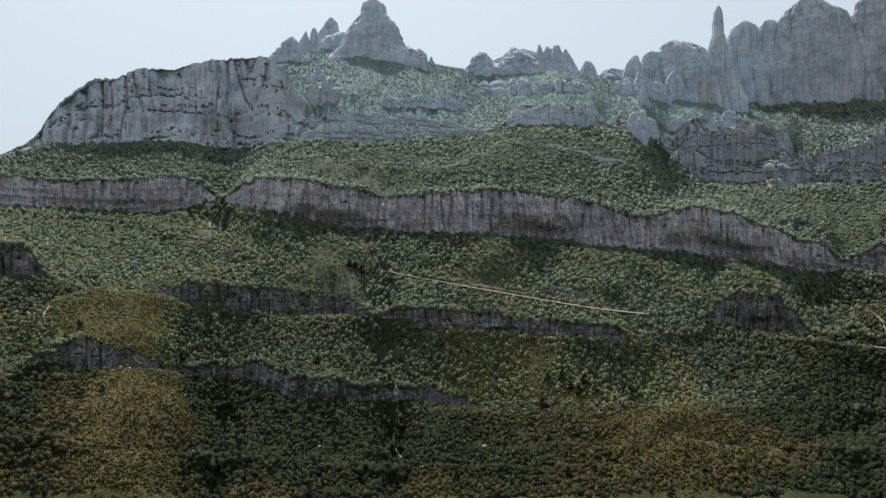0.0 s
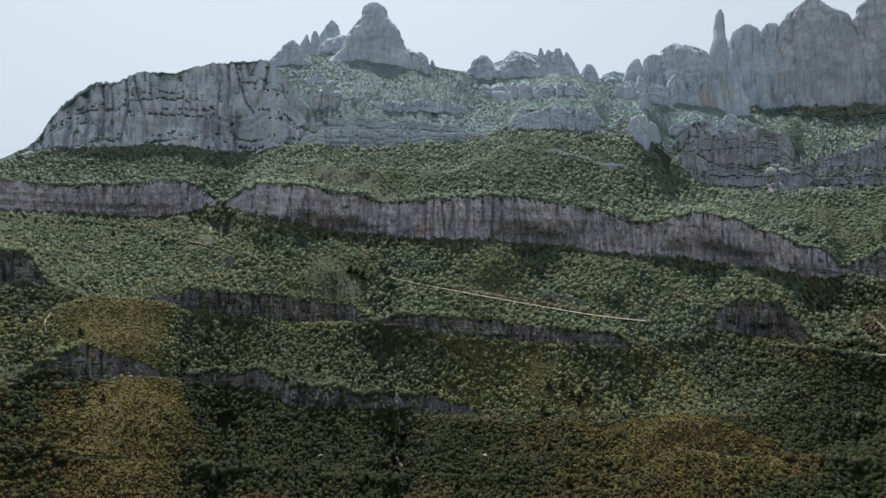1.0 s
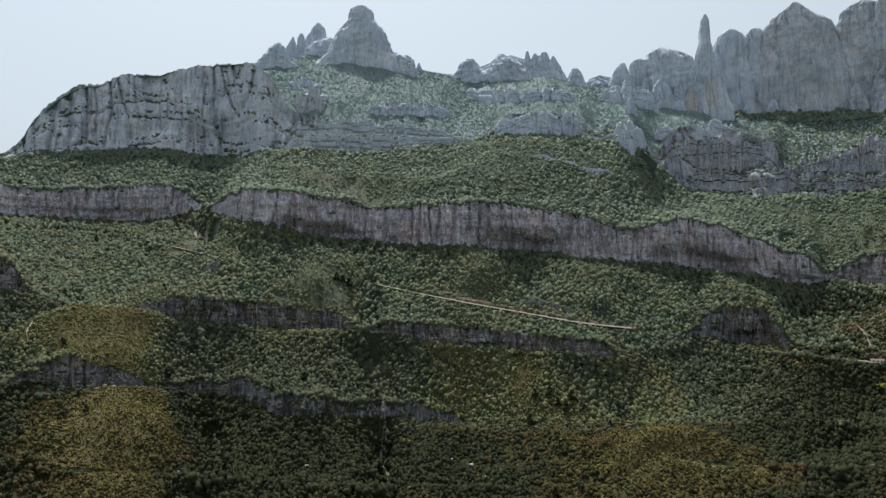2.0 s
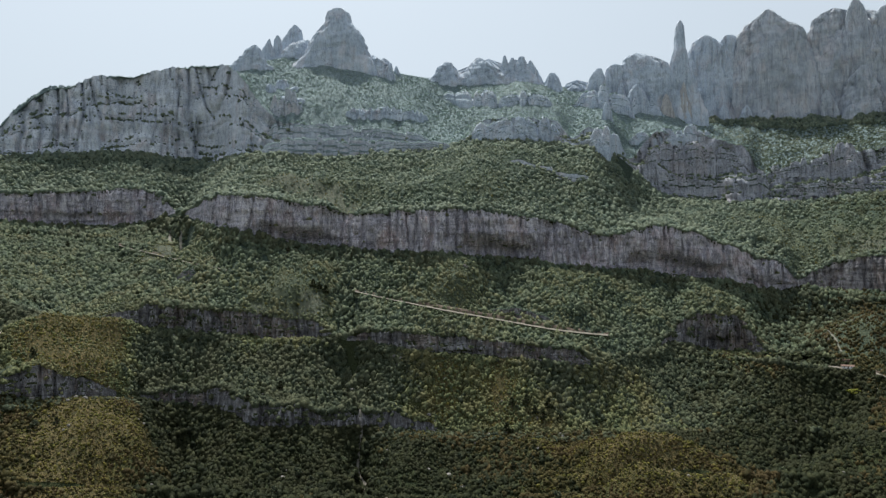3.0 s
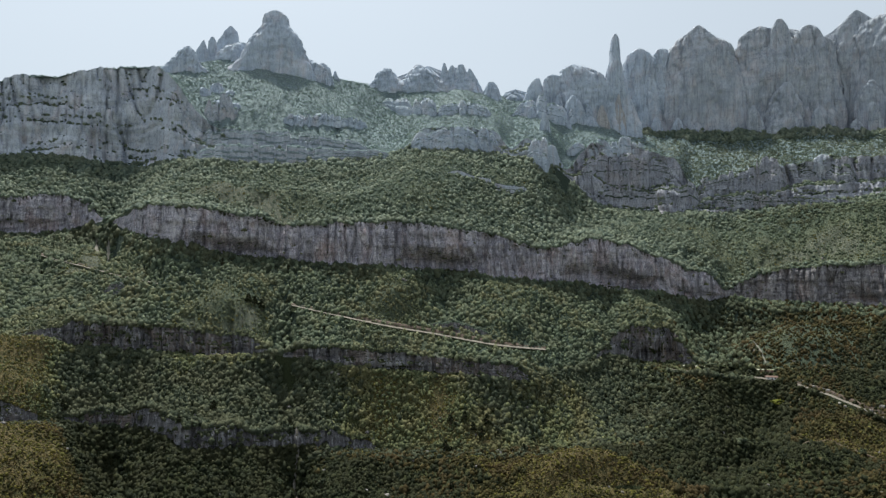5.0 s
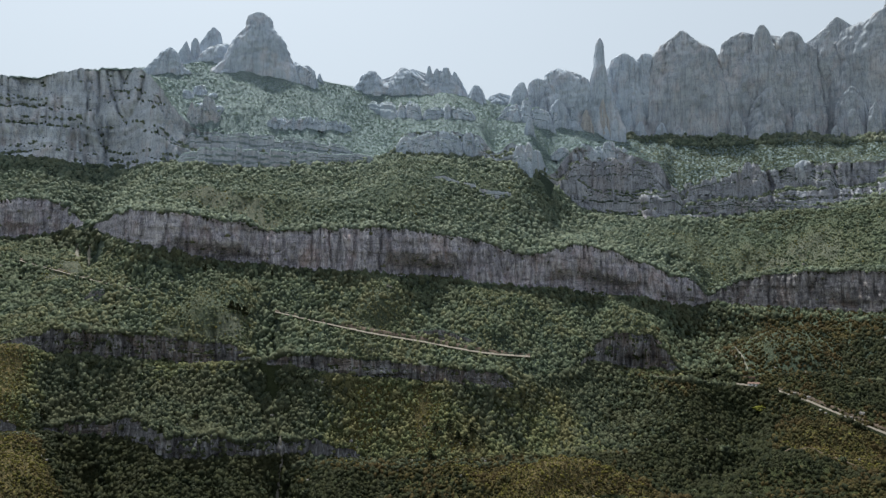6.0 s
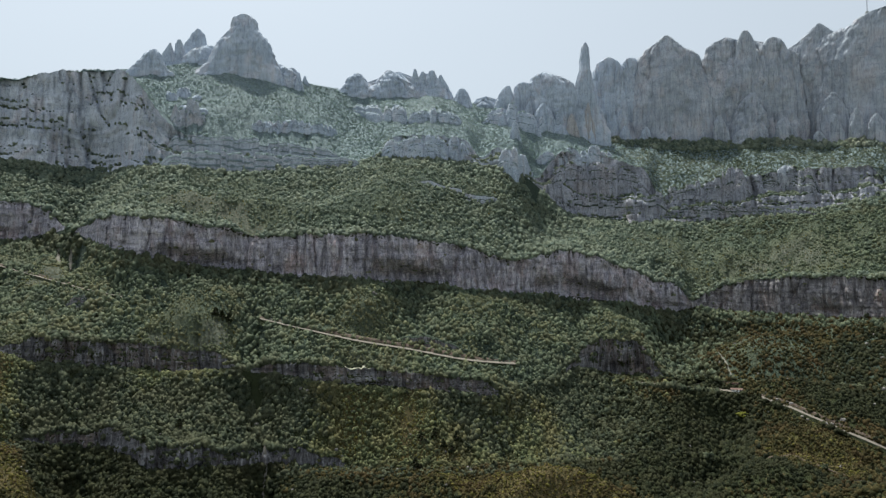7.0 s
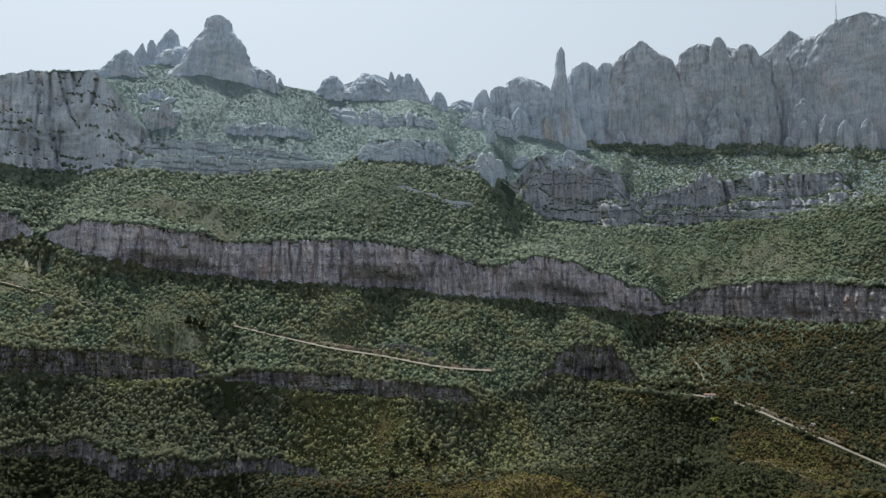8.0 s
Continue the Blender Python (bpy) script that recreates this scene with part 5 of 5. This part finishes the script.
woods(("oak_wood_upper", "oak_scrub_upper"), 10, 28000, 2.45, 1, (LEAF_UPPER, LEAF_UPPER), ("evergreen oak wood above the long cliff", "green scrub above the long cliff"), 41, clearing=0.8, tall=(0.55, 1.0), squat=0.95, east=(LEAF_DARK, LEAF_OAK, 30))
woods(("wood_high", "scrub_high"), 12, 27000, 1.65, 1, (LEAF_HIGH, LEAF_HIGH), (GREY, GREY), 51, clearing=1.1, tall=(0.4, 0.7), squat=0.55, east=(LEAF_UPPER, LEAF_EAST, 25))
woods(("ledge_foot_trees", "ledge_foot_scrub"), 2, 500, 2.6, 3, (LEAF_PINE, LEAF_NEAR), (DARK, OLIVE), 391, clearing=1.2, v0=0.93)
# belts of trees hide stretches of the roads
def belt(road, first, last, material, size, seed):
    rng = np.random.default_rng(seed)
    a, r, z = LINES[road]
    k = np.repeat(np.flatnonzero((a > first) & (a < last)), 2)
    d = r[k] - rng.uniform(4.5, 10.0, len(k))
    b = np.radians(a[k]) + rng.uniform(-0.002, 0.002, len(k))
    p = np.stack([d * np.sin(b), d * np.cos(b), z[k] - 3.0], -1)
    bushes("roadside_trees", p, rng.gamma(6, size / 6, len(k)) + 0.8, rng.uniform(1.0, 1.6, len(k)), 4, material, "belt of green oaks along the lower side of the road", seed + 1)


belt("road_middle", 24.6, 30.8, LEAF_DARK, 2.3, 177)
belt("road_east", 33.6, 35.3, LEAF_PINE, 2.2, 277)
belt("road_east", 37.3, 39.1, LEAF_PINE, 2.0, 377)
FOOT = "tall dark trees along the foot of the cliffs"
woods(("foot_trees_main", "foot_scrub_main"), 8, 2400, 2.8, 3, (LEAF_DARK, LEAF_OAK), (FOOT, FOOT), 321, clearing=1.2, tall=(1.1, 1.8), v0=0.88)
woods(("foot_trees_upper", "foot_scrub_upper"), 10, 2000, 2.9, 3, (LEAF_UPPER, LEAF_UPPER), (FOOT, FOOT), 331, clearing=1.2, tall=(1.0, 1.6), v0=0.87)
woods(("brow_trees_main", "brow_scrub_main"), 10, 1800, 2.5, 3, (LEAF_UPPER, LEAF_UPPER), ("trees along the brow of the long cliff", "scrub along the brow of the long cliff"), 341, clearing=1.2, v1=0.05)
woods(("brow_trees_middle", "brow_scrub_middle"), 8, 1100, 2.5, 3, (LEAF_DARK, LEAF_MID), ("trees along the brow of the middle band", "scrub along the brow of the middle band"), 351, clearing=1.2, v1=0.04, hi=27)
woods(("foot_trees_middle", "foot_scrub_middle"), 6, 1500, 2.4, 3, (LEAF_DARK, LEAF_LOW), (FOOT, FOOT), 361, clearing=1.2, tall=(0.6, 1.1), v0=0.9, hi=27)
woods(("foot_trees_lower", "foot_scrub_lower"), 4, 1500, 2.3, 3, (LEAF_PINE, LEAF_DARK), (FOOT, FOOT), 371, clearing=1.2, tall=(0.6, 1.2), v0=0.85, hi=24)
woods(("brow_trees_lower", "brow_scrub_lower"), 6, 1000, 2.2, 3, (LEAF_DARK, LEAF_LOW), ("trees along the brow of the lower band", "scrub along the brow of the lower band"), 381, clearing=1.2, v1=0.05, hi=20)
woods(("ridge_foot_trees", "ridge_foot_scrub"), 12, 1500, 3.0, 2, (LEAF_UPPER, LEAF_EAST), ("dark trees along the foot of the ridge wall", "scrub along the foot of the ridge wall, haze in its colour"), 395, clearing=1.3, tall=(0.9, 1.7), lo=22, v0=0.82, steep=1.0)
LEDGE = "dark shrubs on rock ledges"


def ledge_rows(name, i, seed):
    """Shrubs in broken rows along the ledges of the upper wall."""
    rng = np.random.default_rng(seed)
    picked = []
    for level, amount in LEDGE_LEVELS:
        row = np.clip(np.round(level[0] * STEPS[i]).astype(int), 0, STEPS[i])
        p = SURFACE[i][row, np.arange(COLUMNS)]
        ok = (amount[0] > 5.5 + rng.uniform(-1.5, 3.5, COLUMNS)) & (perlin(AZ * 1.3, level[0] * 9, 4.4) > -0.05) & (AZ > -30) & (AZ < 46) & (FACE["upper"] > 30)
        for shift in (0, 1):
            picked.append(p[ok] + rng.normal(0, 0.7, (ok.sum(), 3)) + np.array([0, 0, shift * 1.5 - 0.5]))
    p = np.concatenate(picked)
    bushes(name, p, rng.gamma(6, 0.35, len(p)), rng.uniform(0.5, 1.0, len(p)), 1, LEAF_UPPER, LEDGE, seed + 1)


ledge_rows("ledge_row_shrubs", 11, 641)
woods(("ledge_shrubs_upper", "ledge_scrub_upper"), 11, 3000, 2.2, 2, (LEAF_UPPER, LEAF_UPPER), (LEDGE, LEDGE), 61, clearing=0.9, steep=0.8, tall=(0.6, 1.0))
woods(("ledge_shrubs_main", "ledge_scrub_main"), 9, 300, 1.6, 3, (LEAF_MID, LEAF_MID), (LEDGE, LEDGE), 71, clearing=0.9, steep=0.85)
woods(("ledge_shrubs_lower", "ledge_scrub_lower"), 5, 400, 1.8, 3, (LEAF_DARK, LEAF_LOW), (LEDGE, LEDGE), 81, clearing=0.9, steep=1.15)
woods(("ledge_shrubs_middle", "ledge_scrub_middle"), 7, 260, 1.9, 4, (LEAF_DARK, LEAF_MID), (LEDGE, LEDGE), 91, clearing=0.9, steep=1.15)


def tufts(name, i, count, seed):
    """Low dry growth on the open ribs."""
    rng = np.random.default_rng(seed)
    p = strewn(i, count * 3, rng)
    dry = dryness(p, spurs(np.degrees(np.arctan2(p[:, 0], p[:, 1])), np.hypot(p[:, 0], p[:, 1])))
    p = p[(dry > 0.4 + rng.uniform(-0.1, 0.1, len(p))) & off_road(p)][:count]
    s = rng.gamma(6, 1 / 6, len(p)) * 1.0
    p[:, 2] -= 0.2 * s
    bushes(name, p, s, rng.uniform(0.5, 0.9, len(p)), 1, TUFT, "low olive-yellow dry growth on open ground", seed)


tufts("dry_tufts_near", 2, 3000, 201)
tufts("dry_tufts_foreground", 4, 7000, 202)
tufts("dry_tufts_lower", 6, 6000, 203)
tufts("dry_tufts_wooded", 8, 2200, 204)
tufts("dry_tufts_upper", 10, 3500, 205)



# ---- single trees ----
BARK = plain_material("grey_brown_bark", (0.12, 0.09, 0.065), 0.95, 0.3, 2.0)
LEAF_YELLOW = leaf_material("yellow_green_leaves", ((0.16, 0.17, 0.03), (0.22, 0.23, 0.045), (0.28, 0.27, 0.06), (0.24, 0.24, 0.05)))



def part(name, me, material, parent, label=""):
    me.materials.append(material)
    ob = new(name, me)
    ob.parent = parent
    if label:
        tagged(ob, label)
    return ob


def tube(name, points, radii, sides=7):
    """A tapered round bar along a few places."""
    rows = []
    for k, (p, r) in enumerate(zip(points, radii)):
        q = Vector(points[min(k + 1, len(points) - 1)]) - Vector(points[max(k - 1, 0)])
        turn = q.to_track_quat("Z", "Y").to_matrix()
        rows.append([Vector(p) + turn @ Vector((r * math.cos(2 * math.pi * s / sides), r * math.sin(2 * math.pi * s / sides), 0)) for s in range(sides)])
    return smooth(grid_mesh(name, np.array(rows), wrap=True))


def make_tree(kind, seed, high, material, label):
    """Trunk, a few limbs and a ragged crown of small clumps."""
    rng = np.random.default_rng(seed)
    tree = tagged(new(kind), label, "tree", group="trees on the slope")
    bend = rng.uniform(-0.06, 0.06, 2) * high
    part("trunk", tube("trunk", [(0, 0, -0.6), (bend[0] * 0.4, bend[1] * 0.4, 0.35 * high), (bend[0], bend[1], 0.8 * high)], [0.045 * high, 0.032 * high, 0.01 * high]), BARK, tree)
    tips = []
    for k in range(5):
        ang, at = k * 2.4 + rng.uniform(-0.4, 0.4), rng.uniform(0.3, 0.6)
        base = (bend[0] * at, bend[1] * at, at * high)
        reach = high * rng.uniform(0.2, 0.32)
        tip = (base[0] + reach * math.cos(ang), base[1] + reach * math.sin(ang), base[2] + high * rng.uniform(0.08, 0.2))
        tips.append(tip)
        part("limb", tube("limb", [base, tuple((a + b) / 2 + 0.02 * high for a, b in zip(base, tip)), tip], [0.018 * high, 0.013 * high, 0.006 * high], 5), BARK, tree)
    n = 70
    if kind == "pine_tree":
        t = rng.uniform(0, 1, n)
        ang = rng.uniform(0, 2 * np.pi, n)
        w = (0.30 * (1 - t) ** 0.7 + 0.04) * high * np.sqrt(rng.uniform(0.15, 1, n))
        c = np.stack([w * np.cos(ang), w * np.sin(ang), (0.28 + 0.72 * t) * high], -1)
        rad = (0.11 - 0.05 * t) * high * rng.uniform(0.7, 1.3, n)
    else:
        pick = rng.integers(0, 6, n)
        centres = np.array(tips + [(bend[0], bend[1], 0.78 * high)])
        c = centres[pick] + rng.normal(0, 0.085, (n, 3)) * high
        rad = rng.uniform(0.07, 0.12, n) * high
    v = octa(rng, n) * rad[:, None, None] + c[:, None, :]
    faces = (OCTA_FACES[None] + np.arange(n)[:, None, None] * 6).reshape(-1, 3)
    part("crown", smooth(solid("crown", v.reshape(-1, 3), faces)), material, tree, "ragged evergreen crown")
    return tree


KINDS_OF_TREE = [("pine_tree", 1, 8.5, LEAF_PINE, "dark narrow pine among the scrub"), ("pine_tree", 2, 7.0, LEAF_PINE, "dark narrow pine among the scrub"),
                 ("oak_tree", 3, 7.5, LEAF_DARK, "round-headed dark holm oak above the scrub"), ("oak_tree", 4, 6.5, LEAF_MID, "green holm oak above the scrub")]
rng = np.random.default_rng(123)
stock = [make_tree(*k) for k in KINDS_OF_TREE]
for seg, count in ((2, 50), (4, 80), (6, 80), (8, 60)):
    p = strewn(seg, count * 2, rng, -33, 45)
    p = p[off_road(p)]
    lift = spurs(np.degrees(np.arctan2(p[:, 0], p[:, 1])), np.hypot(p[:, 0], p[:, 1]))
    p = p[np.argsort(lift + rng.normal(0, 6, len(p)))][:count]
    for q in p:
        s = rng.uniform(0.7, 1.15)
        m = Matrix.Translation(q) @ Matrix.Rotation(rng.uniform(0, 6.28), 4, "Z") @ Matrix.Diagonal((s, s, s, 1))
        first = stock[rng.integers(0, 4)]
        if first.location.length < 1:
            first.matrix_world = m
        else:
            copy_thing(first, m)
# tall dark pines that stand out of the scrub: x, y, size
for x, y, size in ((125, 712, 1.7), (132, 705, 1.4), (118, 720, 1.3), (140, 716, 1.5), (104, 722, 1.2), (149, 708, 1.2), (96, 700, 1.3), (-105, 862, 1.9), (-98, 866, 1.5), (-112, 860, 1.4), (-60, 700, 1.3), (-48, 690, 1.2), (-268, 742, 1.3)):
    q = spot(math.degrees(math.atan2(x, y)), math.hypot(x, y))
    copy_thing(stock[int(x) % 2], Matrix.Translation(q) @ Matrix.Rotation(x, 4, "Z") @ Matrix.Diagonal((size, size, size, 1)))
yellow = make_tree("broadleaf_tree", 9, 11.0, LEAF_YELLOW, "bright yellow-green broadleaf tree below the road")
yellow.matrix_world = Matrix.Translation(spot(32.25, 914)) @ Matrix.Diagonal((1.5, 1.5, 1.0, 1))

# ---- boulders ----
PALE_STONE = rock_material("pale_boulder", (0.2, 0.18, 0.165), (0.27, 0.25, 0.23), (0.38, 0.36, 0.34), (0.28, 0.2, 0.14), 0.3, 0.4, 0.6)


def boulder_mesh(seed):
    rng = np.random.default_rng(seed)
    bm = bmesh.new()
    bmesh.ops.create_icosphere(bm, subdivisions=2, radius=1.0)
    for v in bm.verts:
        n = noise.noise(v.co * 1.1 + Vector((seed * 3.1, 0, 0)))
        v.co = v.co * (1 + 0.45 * n)
        for axis in (0, 1, 2):
            v.co[axis] = max(-0.78, min(0.78, v.co[axis]))
        v.co.z *= 0.75
    me = bpy.data.meshes.new("boulder")
    bm.to_mesh(me)
    bm.free()
    me.materials.append(PALE_STONE)
    return me


rocks = [boulder_mesh(s) for s in range(5)]
for seg, count, v0 in ((2, 26, 0.0), (4, 40, 0.0), (4, 34, 0.9), (6, 34, 0.0), (6, 33, 0.92), (8, 26, 0.0), (10, 12, 0.0), (6, 20, 0.5), (8, 30, 0.0)):
    p = strewn(seg, count * 4, rng, 27 if (seg, count) in ((6, 20), (8, 30)) else -34, 46, v0)
    cluster = perlin(p[:, 0] / 35, p[:, 1] / 35, 6.6)
    p = p[np.argsort(-cluster)][:count]
    for q in p:
        s = rng.gamma(3, 0.3) + 0.5
        ob = new("boulder", rocks[rng.integers(0, 5)])
        ob.matrix_world = Matrix.Translation(q + np.array([0, 0, 0.3 * s])) @ Euler((rng.uniform(-0.3, 0.3), rng.uniform(-0.3, 0.3), rng.uniform(0, 6.28))).to_matrix().to_4x4() @ Matrix.Diagonal((s * rng.uniform(0.9, 1.6), s, s, 1))
        tagged(ob, "pale weathered boulder lying in the scrub", "boulder", group="boulders")

# pale blocks fallen in the gullies, by the roads and on the dry ribs: bearing, distance, size
for k, (b, d, size) in enumerate(((-8.2, 752, 2.2), (-7.6, 748, 1.6), (-4.2, 772, 2.4), (-4.0, 768, 1.5), (-3.75, 762, 2.0), (-1.1, 786, 2.6), (-0.6, 783, 2.0), (-0.8, 780, 1.4), (-19.6, 735, 1.8), (-19.9, 731, 1.3),
                                  (-24.0, 742, 1.8), (-23.4, 741, 2.2), (-24.4, 690, 1.6), (-24.7, 686, 1.2), (10.2, 664, 1.5), (12.1, 640, 1.3), (4.9, 702, 1.7), (5.3, 706, 1.2), (13.4, 727, 1.6), (1.7, 744, 2.0), (2.1, 742, 1.4),
                                  (4.5, 870, 2.0), (4.7, 868, 1.5), (36.2, 893, 2.2), (36.5, 889, 1.6), (37.6, 884, 2.8), (37.8, 881, 2.0), (38.0, 886, 2.3), (38.7, 896, 3.0), (35.5, 915, 2.4), (35.2, 918, 1.8), (34.6, 922, 2.0),
                                  (30.6, 1022, 2.6), (30.9, 1011, 2.0), (31.3, 955, 2.2), (33.6, 914, 2.0), (40.3, 1112, 2.2), (41.2, 1072, 2.4), (42.3, 1062, 2.0), (28.9, 898, 1.8), (37.4, 1185, 7.5), (37.9, 1186, 4.0))):
    q = spot(b, d)
    ob = new("boulder", rocks[k % 5])
    ob.matrix_world = Matrix.Translation(q + Vector((0, 0, 0.35 * size))) @ Euler((0.2 * math.sin(k), 0.2 * math.cos(k), 1.7 * k)).to_matrix().to_4x4() @ Matrix.Diagonal((size * 1.25, size, size * 1.15, 1))
    tagged(ob, "large pale fallen block standing out of the scrub", "boulder", group="boulders")

# ---- roadside shed ----
WHITE = plain_material("white_plaster", (0.75, 0.74, 0.72), 0.8, 0.1, 1.0)
ROOF = plain_material("red_brown_roof_tile", (0.15, 0.10, 0.08), 0.9, 0.3, 1.0)
DARKNESS = plain_material("dark_opening", (0.03, 0.03, 0.03), 0.6, 0.2)


def box(name, x0, x1, y0, y1, z0, z1, bevel=0.06):
    bm = bmesh.new()
    bmesh.ops.create_cube(bm, size=1.0)
    for v in bm.verts:
        v.co = Vector(((x0 + x1) / 2 + v.co.x * (x1 - x0), (y0 + y1) / 2 + v.co.y * (y1 - y0), (z0 + z1) / 2 + v.co.z * (z1 - z0)))
    bmesh.ops.bevel(bm, geom=bm.edges[:], offset=bevel, segments=1, affect="EDGES")
    me = bpy.data.meshes.new(name)
    bm.to_mesh(me)
    bm.free()
    return me


def gable(name, x0, x1, y0, y1, z0, rise, over=0.5):
    """A pitched roof with thickness, ridge along x."""
    ym = (y0 + y1) / 2
    prof = [(y0 - over, z0 - 0.2), (ym, z0 + rise), (y1 + over, z0 - 0.2), (y1 + over, z0 - 0.42), (ym, z0 + rise - 0.25), (y0 - over, z0 - 0.42)]
    bm = bmesh.new()
    ends = [[bm.verts.new((x, y, z)) for y, z in prof] for x in (x0 - over, x1 + over)]
    for k in range(6):
        bm.faces.new((ends[0][k], ends[0][(k + 1) % 6], ends[1][(k + 1) % 6], ends[1][k]))
    bm.faces.new(ends[0][::-1])
    bm.faces.new(ends[1])
    me = bpy.data.meshes.new(name)
    bm.to_mesh(me)
    bm.free()
    return me


shed = tagged(new("roadside_shed"), "long low white shed with a red-brown roof beside the road", "shed")
shed.matrix_world = Matrix.Translation(spot(31.95, 946, 1.2)) @ Matrix.Rotation(radians(-30), 4, "Z")
part("wall", box("wall", -6, 6, -2.5, 2.5, -2.5, 2.6), WHITE, shed)
part("roof", gable("roof", -6.5, 6.5, -2.6, 2.6, 2.7, 1.5), ROOF, shed, "red-brown tiled roof")
for x in (-3.6, 0.4, 3.8):
    part("door" if x == 0.4 else "window", box("opening", x - 0.6, x + 0.6, -2.58, -2.4, (0.0 if x == 0.4 else 0.8), 2.1, 0.02), DARKNESS, shed)
wall = tagged(new("retaining_wall", box("retaining_wall", -13, 11, -0.6, 0.6, -3.0, 3.4, 0.15)), "red-brown stone retaining wall above the shed", "wall")
wall.data.materials.append(ROOF)
wall.matrix_world = Matrix.Translation(spot(31.9, 956, 1.5)) @ Matrix.Rotation(radians(-30), 4, "Z")

# ---- mast on the summit ----
STEEL = plain_material("galvanised_steel", (0.32, 0.33, 0.34), 0.5, 0.15, 2.0, 0.6)
mast = tagged(new("antenna_mast"), "thin grey steel lattice mast on the summit", "antenna")
bearing = radians(41.02)
mast.location = (1716 * math.sin(bearing), 1716 * math.cos(bearing), 852)
HIGH = 46.0
part("base", box("base", -2.2, 2.2, -2.2, 2.2, -4.0, 5.0, 0.15), STONE, mast, "concrete base hut")
for sx, sy in ((-1, -1), (1, -1), (0, 1)):
    part("leg", tube("leg", [(sx * 0.9, sy * 0.9, 3), (sx * 0.6, sy * 0.6, 24), (sx * 0.3, sy * 0.3, HIGH)], [0.24, 0.2, 0.14], 6), STEEL, mast)
for k in range(14):
    z0 = 5 + k * 2.8
    w0, w1 = 0.9 - 0.6 * z0 / HIGH, 0.9 - 0.6 * (z0 + 2.8) / HIGH
    part("brace", tube("brace", [(-w0, -w0, z0), (w1, -w1, z0 + 2.8)], [0.09, 0.09], 5), STEEL, mast)
    part("brace", tube("brace", [(w0, -w0, z0), (0, w1, z0 + 2.8)], [0.09, 0.09], 5), STEEL, mast)
part("aerial", tube("aerial", [(0, 0, HIGH - 1), (0, 0, HIGH + 6)], [0.16, 0.06], 6), STEEL, mast)
